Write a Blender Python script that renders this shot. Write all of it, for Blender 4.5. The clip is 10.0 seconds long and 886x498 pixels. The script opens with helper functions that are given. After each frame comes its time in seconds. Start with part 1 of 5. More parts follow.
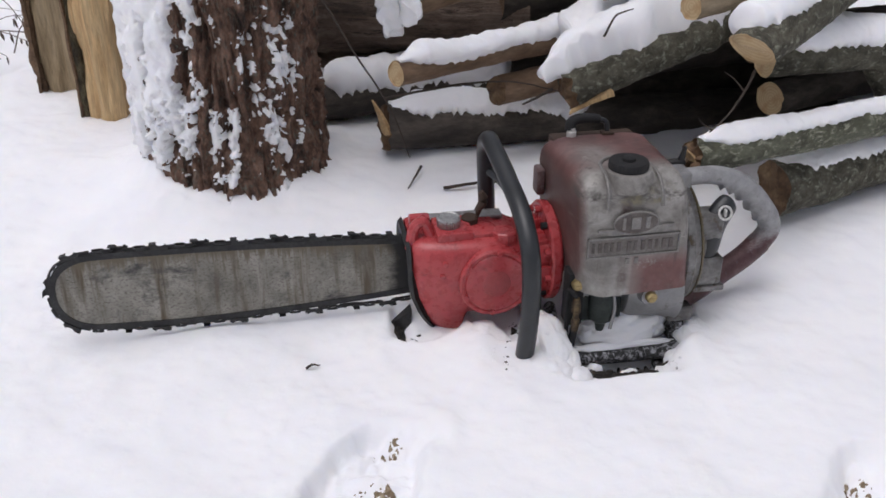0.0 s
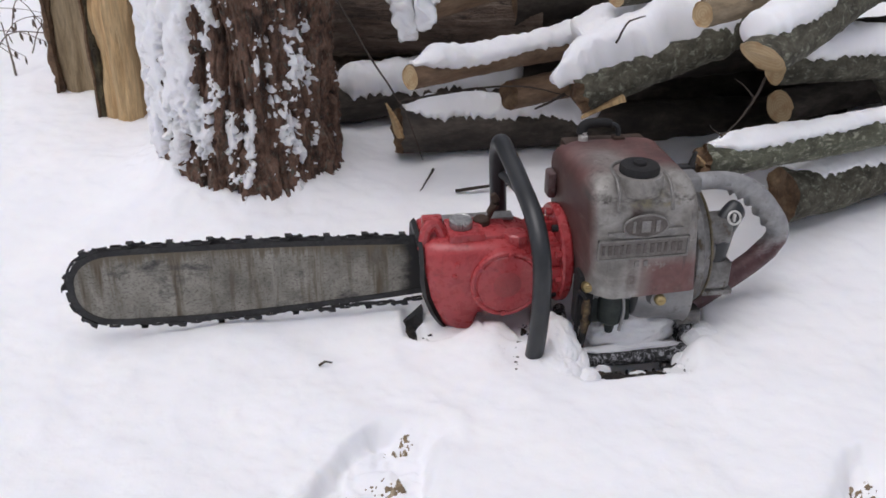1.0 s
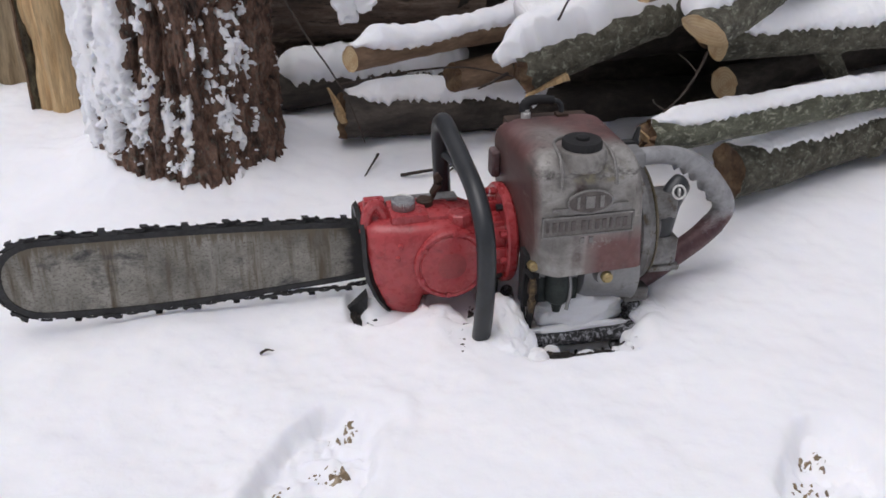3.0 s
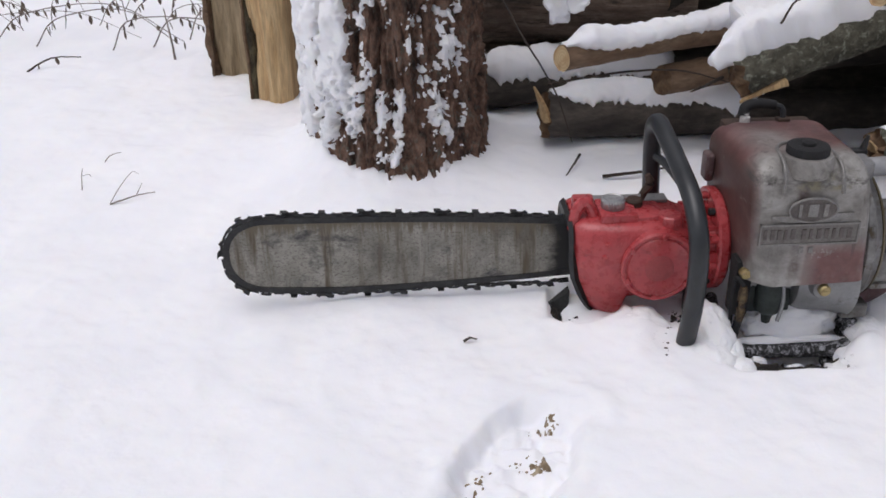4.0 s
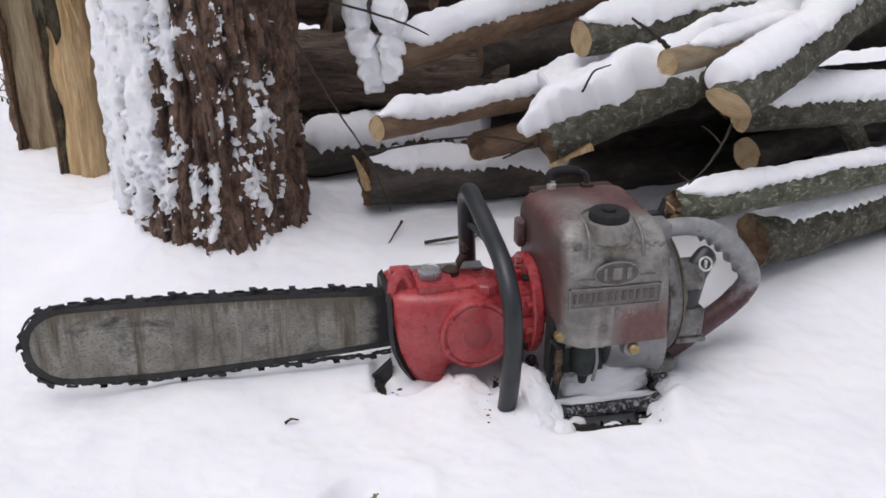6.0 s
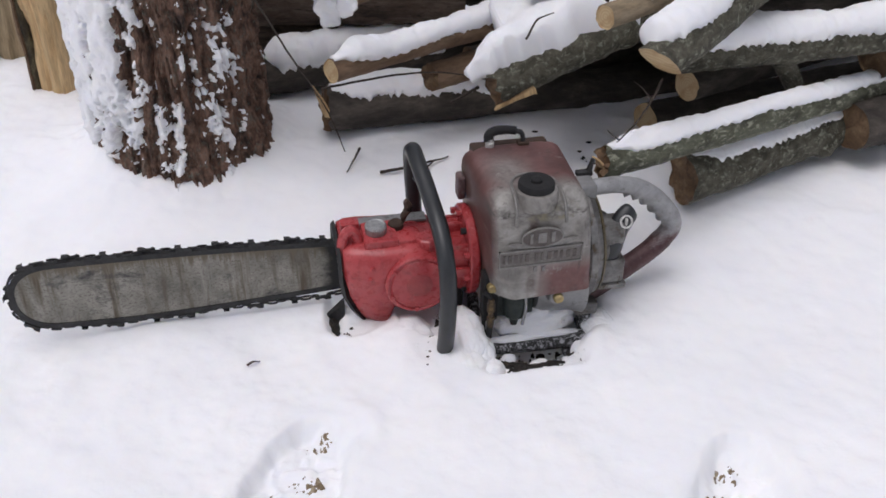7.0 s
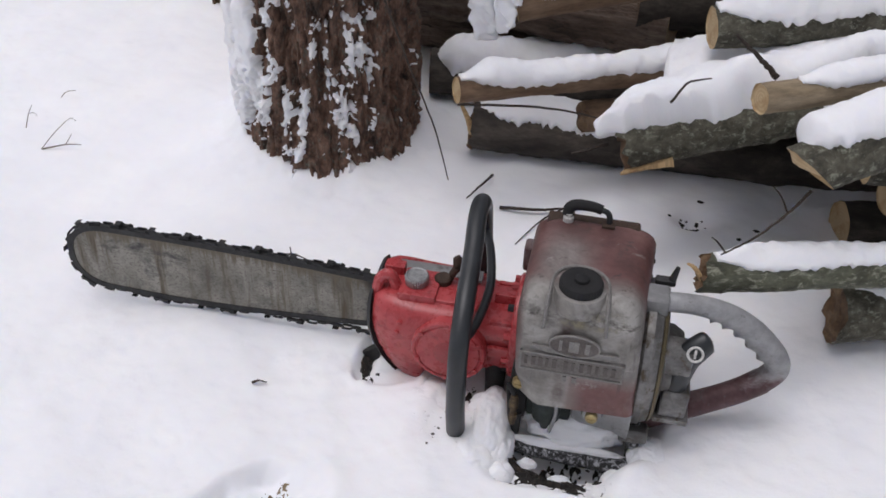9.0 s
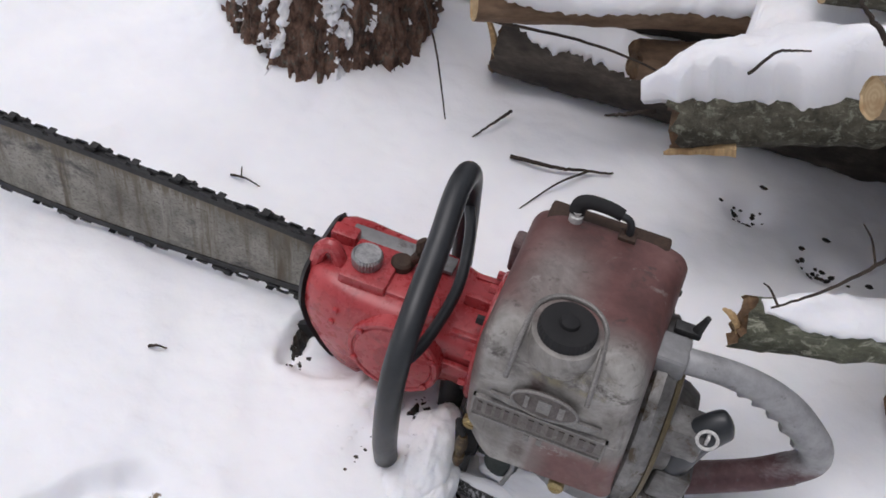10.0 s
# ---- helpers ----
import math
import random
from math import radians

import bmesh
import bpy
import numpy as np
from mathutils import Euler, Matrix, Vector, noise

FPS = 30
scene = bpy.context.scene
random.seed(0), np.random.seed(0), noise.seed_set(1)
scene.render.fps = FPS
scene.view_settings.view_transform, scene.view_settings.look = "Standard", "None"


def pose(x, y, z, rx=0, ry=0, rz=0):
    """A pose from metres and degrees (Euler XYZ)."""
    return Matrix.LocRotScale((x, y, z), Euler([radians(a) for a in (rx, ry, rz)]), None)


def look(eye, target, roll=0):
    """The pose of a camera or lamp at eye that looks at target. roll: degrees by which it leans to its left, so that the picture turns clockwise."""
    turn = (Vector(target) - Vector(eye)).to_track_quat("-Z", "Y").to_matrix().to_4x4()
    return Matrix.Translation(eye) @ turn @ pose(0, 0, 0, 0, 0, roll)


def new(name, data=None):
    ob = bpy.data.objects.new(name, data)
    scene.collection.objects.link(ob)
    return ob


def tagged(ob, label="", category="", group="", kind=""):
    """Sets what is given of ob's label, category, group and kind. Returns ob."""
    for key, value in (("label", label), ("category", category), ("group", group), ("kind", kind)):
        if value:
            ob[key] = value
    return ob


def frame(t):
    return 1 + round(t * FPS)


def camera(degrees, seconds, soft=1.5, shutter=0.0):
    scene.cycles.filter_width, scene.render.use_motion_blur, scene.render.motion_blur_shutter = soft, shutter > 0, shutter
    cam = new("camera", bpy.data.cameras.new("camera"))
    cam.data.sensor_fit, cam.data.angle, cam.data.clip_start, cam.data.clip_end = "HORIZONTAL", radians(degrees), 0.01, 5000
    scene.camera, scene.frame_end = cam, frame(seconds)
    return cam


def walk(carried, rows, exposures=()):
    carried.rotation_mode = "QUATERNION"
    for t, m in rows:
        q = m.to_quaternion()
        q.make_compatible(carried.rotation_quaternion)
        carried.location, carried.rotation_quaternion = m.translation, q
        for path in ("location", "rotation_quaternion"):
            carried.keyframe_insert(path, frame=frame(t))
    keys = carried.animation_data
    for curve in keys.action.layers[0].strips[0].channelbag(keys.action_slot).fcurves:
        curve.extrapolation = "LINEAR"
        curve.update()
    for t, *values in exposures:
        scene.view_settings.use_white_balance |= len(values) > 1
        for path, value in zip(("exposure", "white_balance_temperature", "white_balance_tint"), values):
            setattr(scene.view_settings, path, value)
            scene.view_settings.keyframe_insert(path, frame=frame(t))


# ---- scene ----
cam = camera(50.4, 10.0, soft=1.65)
PATH = [
    (0, (0.123, -0.021, 0.812), (0.011, 1.732, -0.144), 0.0),
    (0.5, (0.122, -0.035, 0.819), (0.008, 1.723, -0.126), 0.2),
    (1, (0.118, -0.044, 0.814), (-0.011, 1.715, -0.13), 0.5),
    (1.5, (0.116, -0.042, 0.805), (0.007, 1.712, -0.15), 0.9),
    (2, (0.145, -0.032, 0.803), (0.144, 1.728, -0.148), 1.6),
    (2.2, (0.151, -0.024, 0.797), (0.173, 1.734, -0.155), 1.6),
    (3.3, (0.126, -0.029, 0.779), (0.007, 1.729, -0.166), -0.7),
    (3.5, (0.11, -0.038, 0.781), (-0.093, 1.716, -0.157), -1.1),
    (4, (0.082, -0.052, 0.771), (-0.308, 1.673, -0.164), -1.4),
    (4.5, (0.085, -0.045, 0.766), (-0.346, 1.667, -0.175), -1.1),
    (5, (0.086, -0.046, 0.767), (-0.336, 1.679, -0.153), -1.1),
    (5.5, (0.096, -0.043, 0.767), (-0.198, 1.733, -0.104), -0.3),
    (6, (0.123, -0.023, 0.794), (0.048, 1.792, -0.042), 0.4),
    (6.2, (0.126, -0.003, 0.825), (0.125, 1.759, -0.123), 0.3),
    (7.3, (0.236, -0.055, 1.073), (0.137, 1.563, -0.099), 1.3),
    (7.5, (0.262, -0.061, 1.06), (0.108, 1.541, -0.127), 1.4),
    (8, (0.318, 0.013, 1.028), (0.097, 1.601, -0.167), 3.1),
    (8.5, (0.386, 0.176, 1.028), (-0.018, 1.702, -0.2), 1.8),
    (9, (0.532, 0.284, 1.052), (-0.13, 1.725, -0.167), 2.2),
    (9.5, (0.579, 0.44, 1.038), (-0.052, 1.793, -0.293), 5.9),
    (10, (0.453, 0.648, 0.951), (-0.185, 1.876, -0.493), 9.7),
]
walk(cam, [(t, look(eye, target, roll)) for t, eye, target, roll in PATH], exposures=[(0, -0.05, 6250, 15), (3.5, -0.07, 6250, 15), (5.4, -0.06, 6250, 15), (6.0, 0.03, 6250, 15), (7.4, -0.08, 6250, 15), (9.0, -0.1, 6250, 15), (10.0, -0.03, 6250, 15)])

# ---------------------------------------------------------------- light
world = bpy.data.worlds.new("overcast_sky")
scene.world = world
world.use_nodes = True
wn = world.node_tree.nodes
wn.clear()
sky = wn.new("ShaderNodeTexSky")
sky.sky_type = "NISHITA"
sky.sun_disc = False
sky.sun_elevation = radians(74)
sky.sun_rotation = radians(-116)
sky.air_density, sky.dust_density, sky.ozone_density = 1.0, 4.0, 1.0
grey = wn.new("ShaderNodeHueSaturation")
grey.inputs["Saturation"].default_value = 0.22
back = wn.new("ShaderNodeBackground")
back.inputs["Strength"].default_value = 0.115
out = wn.new("ShaderNodeOutputWorld")
world.node_tree.links.new(sky.outputs[0], grey.inputs["Color"])
world.node_tree.links.new(grey.outputs[0], back.inputs["Color"])
world.node_tree.links.new(back.outputs[0], out.inputs["Surface"])
sun_data = bpy.data.lights.new("sun", "SUN")
sun_data.energy, sun_data.angle, sun_data.color = 0.9, radians(50), (1.0, 0.97, 0.93)
sun = new("sun", sun_data)
sun.matrix_world = look((-0.6, 0.95, 3.4), (0.1, 1.3, 0))


# ---------------------------------------------------------------- materials
def material(name, rough=0.6, metal=0.0):
    m = bpy.data.materials.new(name)
    m.use_nodes = True
    b = m.node_tree.nodes["Principled BSDF"]
    b.inputs["Roughness"].default_value, b.inputs["Metallic"].default_value = rough, metal
    return m, m.node_tree, b


def node(tree, kind, **values):
    n = tree.nodes.new(kind)
    for key, value in values.items():
        n.inputs[key.replace("_", " ")].default_value = value
    return n


def coords(tree, stretch=(1, 1, 1), source="Object"):
    tc = tree.nodes.new("ShaderNodeTexCoord")
    mp = tree.nodes.new("ShaderNodeMapping")
    mp.inputs["Scale"].default_value = stretch
    tree.links.new(tc.outputs[source], mp.inputs["Vector"])
    return mp.outputs["Vector"]


def noise_tex(tree, vec, scale, detail=6.0, rough=0.6, distort=0.0):
    n = node(tree, "ShaderNodeTexNoise", Scale=scale, Detail=detail, Roughness=rough, Distortion=distort)
    tree.links.new(vec, n.inputs["Vector"])
    return n.outputs["Fac"]


def ramp(tree, fac, stops):
    r = tree.nodes.new("ShaderNodeValToRGB")
    r.color_ramp.elements[0].position, r.color_ramp.elements[1].position = stops[0][0], stops[-1][0]
    for pos, _ in stops[1:-1]:
        r.color_ramp.elements.new(pos)
    for el, (_, c) in zip(r.color_ramp.elements, stops):
        el.color = (*c, 1) if len(c) == 3 else c
    tree.links.new(fac, r.inputs["Fac"])
    return r.outputs["Color"]


def mixed(tree, fac, a, b):
    m = tree.nodes.new("ShaderNodeMix")
    m.data_type = "RGBA"
    for socket, value in ((m.inputs[0], fac), (m.inputs[6], a), (m.inputs[7], b)):
        if isinstance(value, bpy.types.NodeSocket):
            tree.links.new(value, socket)
        elif isinstance(value, tuple):
            socket.default_value = (*value, 1)
        else:
            socket.default_value = value
    return m.outputs[2]


def relief(tree, b, height, strength, distance):
    n = node(tree, "ShaderNodeBump", Strength=strength, Distance=distance)
    tree.links.new(height, n.inputs["Height"])
    tree.links.new(n.outputs[0], b.inputs["Normal"])


def step(tree, fac, lo, hi):
    r = node(tree, "ShaderNodeMapRange", From_Min=lo, From_Max=hi)
    tree.links.new(fac, r.inputs["Value"])
    return r.outputs[0]


def mottled(name, colours, scale, rough=0.6, metal=0.0, stretch=(1, 1, 1), bump=0.3, fine=None, depth=0.002, wear=None, grain=0.8, worn=0.58):
    """Two scales of variation: blotches by the colours, and a finer grain in tone and relief. wear: a colour for patches."""
    m, tree, b = material(name, rough, metal)
    vec = coords(tree, stretch)
    big = noise_tex(tree, vec, scale, 5, 0.6, 0.3)
    small = noise_tex(tree, vec, fine or scale * 8, 4, 0.7)
    n = len(colours) - 1
    col = ramp(tree, big, [(0.3 + 0.4 * i / n, c) for i, c in enumerate(colours)])
    if wear:
        col = mixed(tree, step(tree, noise_tex(tree, vec, scale * 2.3, 8, 0.75, 0.5), worn, worn + 0.08), col, wear)
    dark = mixed(tree, step(tree, small, 0.35, 0.7), (0.55, 0.55, 0.55), (1.1, 1.1, 1.1))
    mul = tree.nodes.new("ShaderNodeMix")
    mul.data_type, mul.blend_type = "RGBA", "MULTIPLY"
    mul.inputs[0].default_value = grain
    tree.links.new(col, mul.inputs[6])
    tree.links.new(dark, mul.inputs[7])
    tree.links.new(mul.outputs[2], b.inputs["Base Color"])
    relief(tree, b, small, bump, depth)
    rr = node(tree, "ShaderNodeMapRange", To_Min=max(rough - 0.12, 0.05), To_Max=min(rough + 0.15, 1))
    tree.links.new(small, rr.inputs["Value"])
    tree.links.new(rr.outputs[0], b.inputs["Roughness"])
    return m


def snow_material(name, grain=1.0):
    m, tree, b = material(name, 0.75)
    vec = coords(tree)
    tone = noise_tex(tree, vec, 6, 4)
    tree.links.new(ramp(tree, tone, [(0.3, (0.86, 0.865, 0.89)), (0.7, (0.92, 0.92, 0.93))]), b.inputs["Base Color"])
    b.inputs["Specular IOR Level"].default_value = 0.25
    b.inputs["Subsurface Weight"].default_value = 0.25
    b.inputs["Subsurface Radius"].default_value = (0.012, 0.014, 0.018)
    b.inputs["Subsurface Scale"].default_value = 0.5
    add = tree.nodes.new("ShaderNodeMath")
    add.operation = "ADD"
    tree.links.new(noise_tex(tree, vec, 130, 5, 0.65), add.inputs[0])
    tree.links.new(noise_tex(tree, vec, 28, 4, 0.6), add.inputs[1])
    relief(tree, b, add.outputs[0], 0.2 * grain, 0.004)
    return m


SNOW = snow_material("snow")
SNOW_LUMPY = snow_material("lumpy_snow", 1.6)
SNOW_CRUST = snow_material("crusted_snow", 3.5)
BARK_PINE = mottled("pine_bark", [(0.035, 0.026, 0.021), (0.13, 0.074, 0.052), (0.28, 0.16, 0.11), (0.24, 0.19, 0.15)], 44, 0.95, stretch=(1, 1, 0.6), bump=0.9, fine=190, depth=0.008, wear=(0.18, 0.182, 0.145), worn=0.55, grain=1.0)
BARK_GREY = mottled("lichened_bark", [(0.03, 0.026, 0.019), (0.09, 0.083, 0.058), (0.16, 0.152, 0.112)], 42, 0.92, stretch=(0.8, 1, 1), bump=0.8, fine=150, depth=0.006, wear=(0.27, 0.275, 0.21), worn=0.54)
BARK_GREEN = mottled("green_lichened_bark", [(0.04, 0.038, 0.028), (0.105, 0.108, 0.07), (0.17, 0.175, 0.125)], 32, 0.92, stretch=(0.5, 1, 1), bump=0.8, fine=140, depth=0.006, wear=(0.34, 0.34, 0.26), worn=0.53)
BARK_BROWN = mottled("brown_bark", [(0.075, 0.046, 0.027), (0.17, 0.105, 0.062), (0.26, 0.175, 0.11)], 20, 0.9, stretch=(0.3, 1, 1), bump=0.5, fine=120, depth=0.002)
BARK_DARK = mottled("dark_wet_bark", [(0.022, 0.018, 0.015), (0.062, 0.051, 0.042), (0.14, 0.118, 0.096)], 18, 0.9, stretch=(0.4, 1, 1), bump=0.8, fine=110, depth=0.004)
BARK_RIDGED = mottled("ridged_brown_bark", [(0.05, 0.034, 0.026), (0.16, 0.112, 0.084), (0.27, 0.21, 0.165)], 24, 0.95, stretch=(0.22, 1.6, 1.6), bump=1.0, fine=60, depth=0.016, wear=(0.05, 0.036, 0.028), worn=0.55)
BARK_MOSS = mottled("mossy_flaking_bark", [(0.025, 0.02, 0.013), (0.085, 0.068, 0.038), (0.19, 0.165, 0.09)], 40, 0.95, stretch=(1, 1, 0.6), bump=1.0, fine=130, depth=0.012)
BARK_PALE = mottled("pale_bark", [(0.2, 0.15, 0.09), (0.3, 0.23, 0.145), (0.36, 0.29, 0.2)], 18, 0.85, stretch=(0.25, 1, 1), bump=0.4, fine=120, depth=0.002)
SPLIT_WOOD = mottled("split_wood", [(0.42, 0.25, 0.11), (0.62, 0.42, 0.21), (0.72, 0.54, 0.3)], 9, 0.75, stretch=(3.0, 3.0, 0.25), bump=0.6, fine=60, depth=0.003)
SPLIT_GREY = mottled("weathered_split_wood", [(0.25, 0.18, 0.1), (0.39, 0.295, 0.175), (0.47, 0.37, 0.235)], 9, 0.8, stretch=(3.0, 3.0, 0.25), bump=0.6, fine=60, depth=0.003)
# blackened so that it also stands for the shade in hollows
LITTER_AND_SHADE = mottled("black_litter_and_shade", [(0.008, 0.007, 0.006), (0.022, 0.018, 0.015), (0.06, 0.042, 0.028)], 90, 0.8, bump=0.8, fine=260, depth=0.004)
TWIG = mottled("twig", [(0.025, 0.018, 0.014), (0.06, 0.042, 0.03)], 60, 0.85)
WEED = mottled("dry_weed", [(0.15, 0.125, 0.105), (0.26, 0.22, 0.185)], 60, 0.85)
DEAD_LEAF = mottled("dead_leaf", [(0.085, 0.064, 0.05), (0.19, 0.14, 0.1)], 60, 0.85)
SOIL = mottled("soil", [(0.12, 0.085, 0.05), (0.27, 0.2, 0.125), (0.45, 0.37, 0.26)], 40, 0.95, bump=0.8)


def cut_wood():
    m, tree, b = material("cut_end_grain", 0.8)
    vec = coords(tree)
    w = node(tree, "ShaderNodeTexWave", Scale=55.0, Distortion=2.5, Detail=3.0)
    w.wave_type, w.rings_direction = "RINGS", "X"
    tree.links.new(vec, w.inputs["Vector"])
    col = mixed(tree, w.outputs["Fac"], (0.46, 0.335, 0.185), (0.53, 0.4, 0.235))
    col = mixed(tree, step(tree, noise_tex(tree, vec, 35, 5), 0.5, 0.75), col, (0.36, 0.22, 0.1))
    tree.links.new(col, b.inputs["Base Color"])
    relief(tree, b, noise_tex(tree, vec, 180, 5), 0.4, 0.002)
    return m


CUT_WOOD = cut_wood()
DARK_CUT = mottled("weathered_end_grain", [(0.07, 0.04, 0.022), (0.16, 0.095, 0.05), (0.27, 0.18, 0.1)], 30, 0.85, bump=0.7, fine=160)

RED_PAINT = mottled("red_enamel", [(0.31, 0.032, 0.036), (0.42, 0.052, 0.056), (0.48, 0.08, 0.083)], 13, 0.27, bump=0.16, fine=70, depth=0.002, grain=0.45, wear=(0.25, 0.026, 0.028), worn=0.58)
BLACK_RUBBER = mottled("black_grip", [(0.014, 0.016, 0.018), (0.026, 0.029, 0.032)], 20, 0.36, bump=0.06, fine=200, depth=0.0006, grain=0.4)
BLACK_PLASTIC = mottled("black_plastic", [(0.008, 0.008, 0.009), (0.016, 0.015, 0.015)], 40, 0.8, bump=0.2)
OILY_STEEL = mottled("oily_steel", [(0.025, 0.025, 0.026), (0.06, 0.06, 0.06)], 30, 0.55, 0.5, bump=0.2)
CAST_ALLOY = mottled("dull_cast_alloy", [(0.22, 0.22, 0.22), (0.29, 0.29, 0.29), (0.34, 0.34, 0.34)], 12, 0.5, 0.5, bump=0.2, fine=140, depth=0.0008, wear=(0.17, 0.155, 0.15), grain=0.4)
GRIMY_ALLOY = mottled("grimy_cast_alloy", [(0.05, 0.045, 0.04), (0.15, 0.145, 0.138), (0.28, 0.275, 0.268)], 22, 0.45, 0.5, bump=0.25, fine=140, depth=0.0008, wear=(0.085, 0.066, 0.042), worn=0.54, grain=0.6)
DUSTED = mottled("snow_dusted_black_metal", [(0.02, 0.02, 0.02), (0.05, 0.05, 0.05)], 60, 0.7, 0.1, bump=0.5, fine=200, wear=(0.5, 0.5, 0.52), worn=0.5)
ALLOY_BRIGHT = mottled("bright_alloy", [(0.42, 0.42, 0.42), (0.55, 0.55, 0.54)], 30, 0.42, 0.8, bump=0.3, fine=160, depth=0.0008)
BRASS = mottled("brass", [(0.36, 0.27, 0.12), (0.5, 0.4, 0.2)], 60, 0.4, 0.7)
DIRTY_BRASS = mottled("dirty_brass", [(0.03, 0.02, 0.014), (0.075, 0.048, 0.024), (0.2, 0.14, 0.06)], 110, 0.55, 0.3)
DARK_RED = mottled("worn_dark_red_paint", [(0.06, 0.03, 0.03), (0.11, 0.058, 0.057), (0.2, 0.15, 0.146)], 22, 0.5, 0.1, bump=0.2, wear=(0.16, 0.125, 0.12), worn=0.53)
RUST_DARK = mottled("dirty_brown_metal", [(0.045, 0.026, 0.018), (0.085, 0.052, 0.035)], 40, 0.7, 0.2)
CERAMIC = mottled("white_ceramic", [(0.6, 0.59, 0.56), (0.7, 0.69, 0.66)], 40, 0.3)
GREEN_METAL = mottled("green_oxidised_metal", [(0.018, 0.026, 0.024), (0.05, 0.06, 0.054)], 40, 0.6, 0.3)
BADGE_LIGHT = mottled("worn_alloy_relief", [(0.2, 0.19, 0.178), (0.3, 0.288, 0.272)], 60, 0.5, 0.4, bump=0.2)
BADGE_FIELD = mottled("worn_plate", [(0.15, 0.135, 0.122), (0.24, 0.222, 0.205)], 50, 0.55, 0.3, bump=0.3)
BADGE_DARK = mottled("badge_field", [(0.085, 0.07, 0.062), (0.17, 0.15, 0.138)], 60, 0.6, 0.2)


def bar_steel():
    """Weathered bare steel: drips of brown oil that run across the bar, and dark smudges."""
    m, tree, b = material("weathered_bar_steel", 0.6, 0.25)
    vec = coords(tree)
    col = ramp(tree, noise_tex(tree, vec, 14, 7, 0.7, 0.4), [(0.3, (0.1, 0.094, 0.08)), (0.48, (0.215, 0.204, 0.175)), (0.7, (0.33, 0.315, 0.275))])
    speck = noise_tex(tree, coords(tree, (1, 1, 1.6)), 190, 5, 0.75)
    col = mixed(tree, step(tree, speck, 0.5, 0.68), col, (0.075, 0.066, 0.052))
    drips = noise_tex(tree, coords(tree, (42, 1, 3.2)), 1.0, 4, 0.6)
    col = mixed(tree, step(tree, drips, 0.53, 0.66), col, (0.1, 0.08, 0.052))
    drops = noise_tex(tree, coords(tree, (70, 1, 6)), 1.0, 3, 0.6)
    col = mixed(tree, step(tree, drops, 0.6, 0.74), col, (0.3, 0.285, 0.25))
    smudge = noise_tex(tree, coords(tree, (10, 1, 16)), 1.0, 7, 0.75, 0.4)
    col = mixed(tree, step(tree, smudge, 0.54, 0.68), col, (0.055, 0.054, 0.052))
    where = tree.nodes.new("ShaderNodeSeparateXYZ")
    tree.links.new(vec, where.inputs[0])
    root_edge = tree.nodes.new("ShaderNodeMath")
    root_edge.operation = "MULTIPLY_ADD"
    root_edge.inputs[1].default_value = 0.05
    tree.links.new(noise_tex(tree, coords(tree, (14, 1, 60)), 1.0, 5, 0.6), root_edge.inputs[0])
    tree.links.new(where.outputs["X"], root_edge.inputs[2])
    # oil that crept down from the rail: a ragged dark band along the upper edge, with runs
    def sums(op, p, q):
        n = tree.nodes.new("ShaderNodeMath")
        n.operation = op
        for socket, value in zip(n.inputs, (p, q)):
            if isinstance(value, bpy.types.NodeSocket):
                tree.links.new(value, socket)
            else:
                socket.default_value = value
        return n.outputs[0]

    u = node(tree, "ShaderNodeMapRange", From_Min=-0.622, From_Max=-0.168)
    tree.links.new(where.outputs["X"], u.inputs["Value"])
    top = sums("SUBTRACT", 0.1415, sums("MULTIPLY", 0.016, sums("POWER", u.outputs[0], 2.0)))
    below = sums("SUBTRACT", top, where.outputs["Z"])
    runs = sums("POWER", noise_tex(tree, coords(tree, (95, 1, 2)), 1.0, 4, 0.7), 3.0)
    reach = sums("MULTIPLY", runs, 0.03)
    col = mixed(tree, step(tree, sums("SUBTRACT", below, reach), 0.003, -0.001), col, (0.035, 0.03, 0.024))
    col = mixed(tree, step(tree, sums("SUBTRACT", below, sums("MULTIPLY", runs, 0.11)), 0.006, -0.008), col, (0.13, 0.108, 0.074))
    # near black towards the bar's root, with a ragged edge
    col = mixed(tree, step(tree, root_edge.outputs[0], -0.17, -0.15), col, (0.02, 0.02, 0.02))
    tree.links.new(col, b.inputs["Base Color"])
    relief(tree, b, noise_tex(tree, vec, 220, 4), 0.25, 0.0008)
    return m


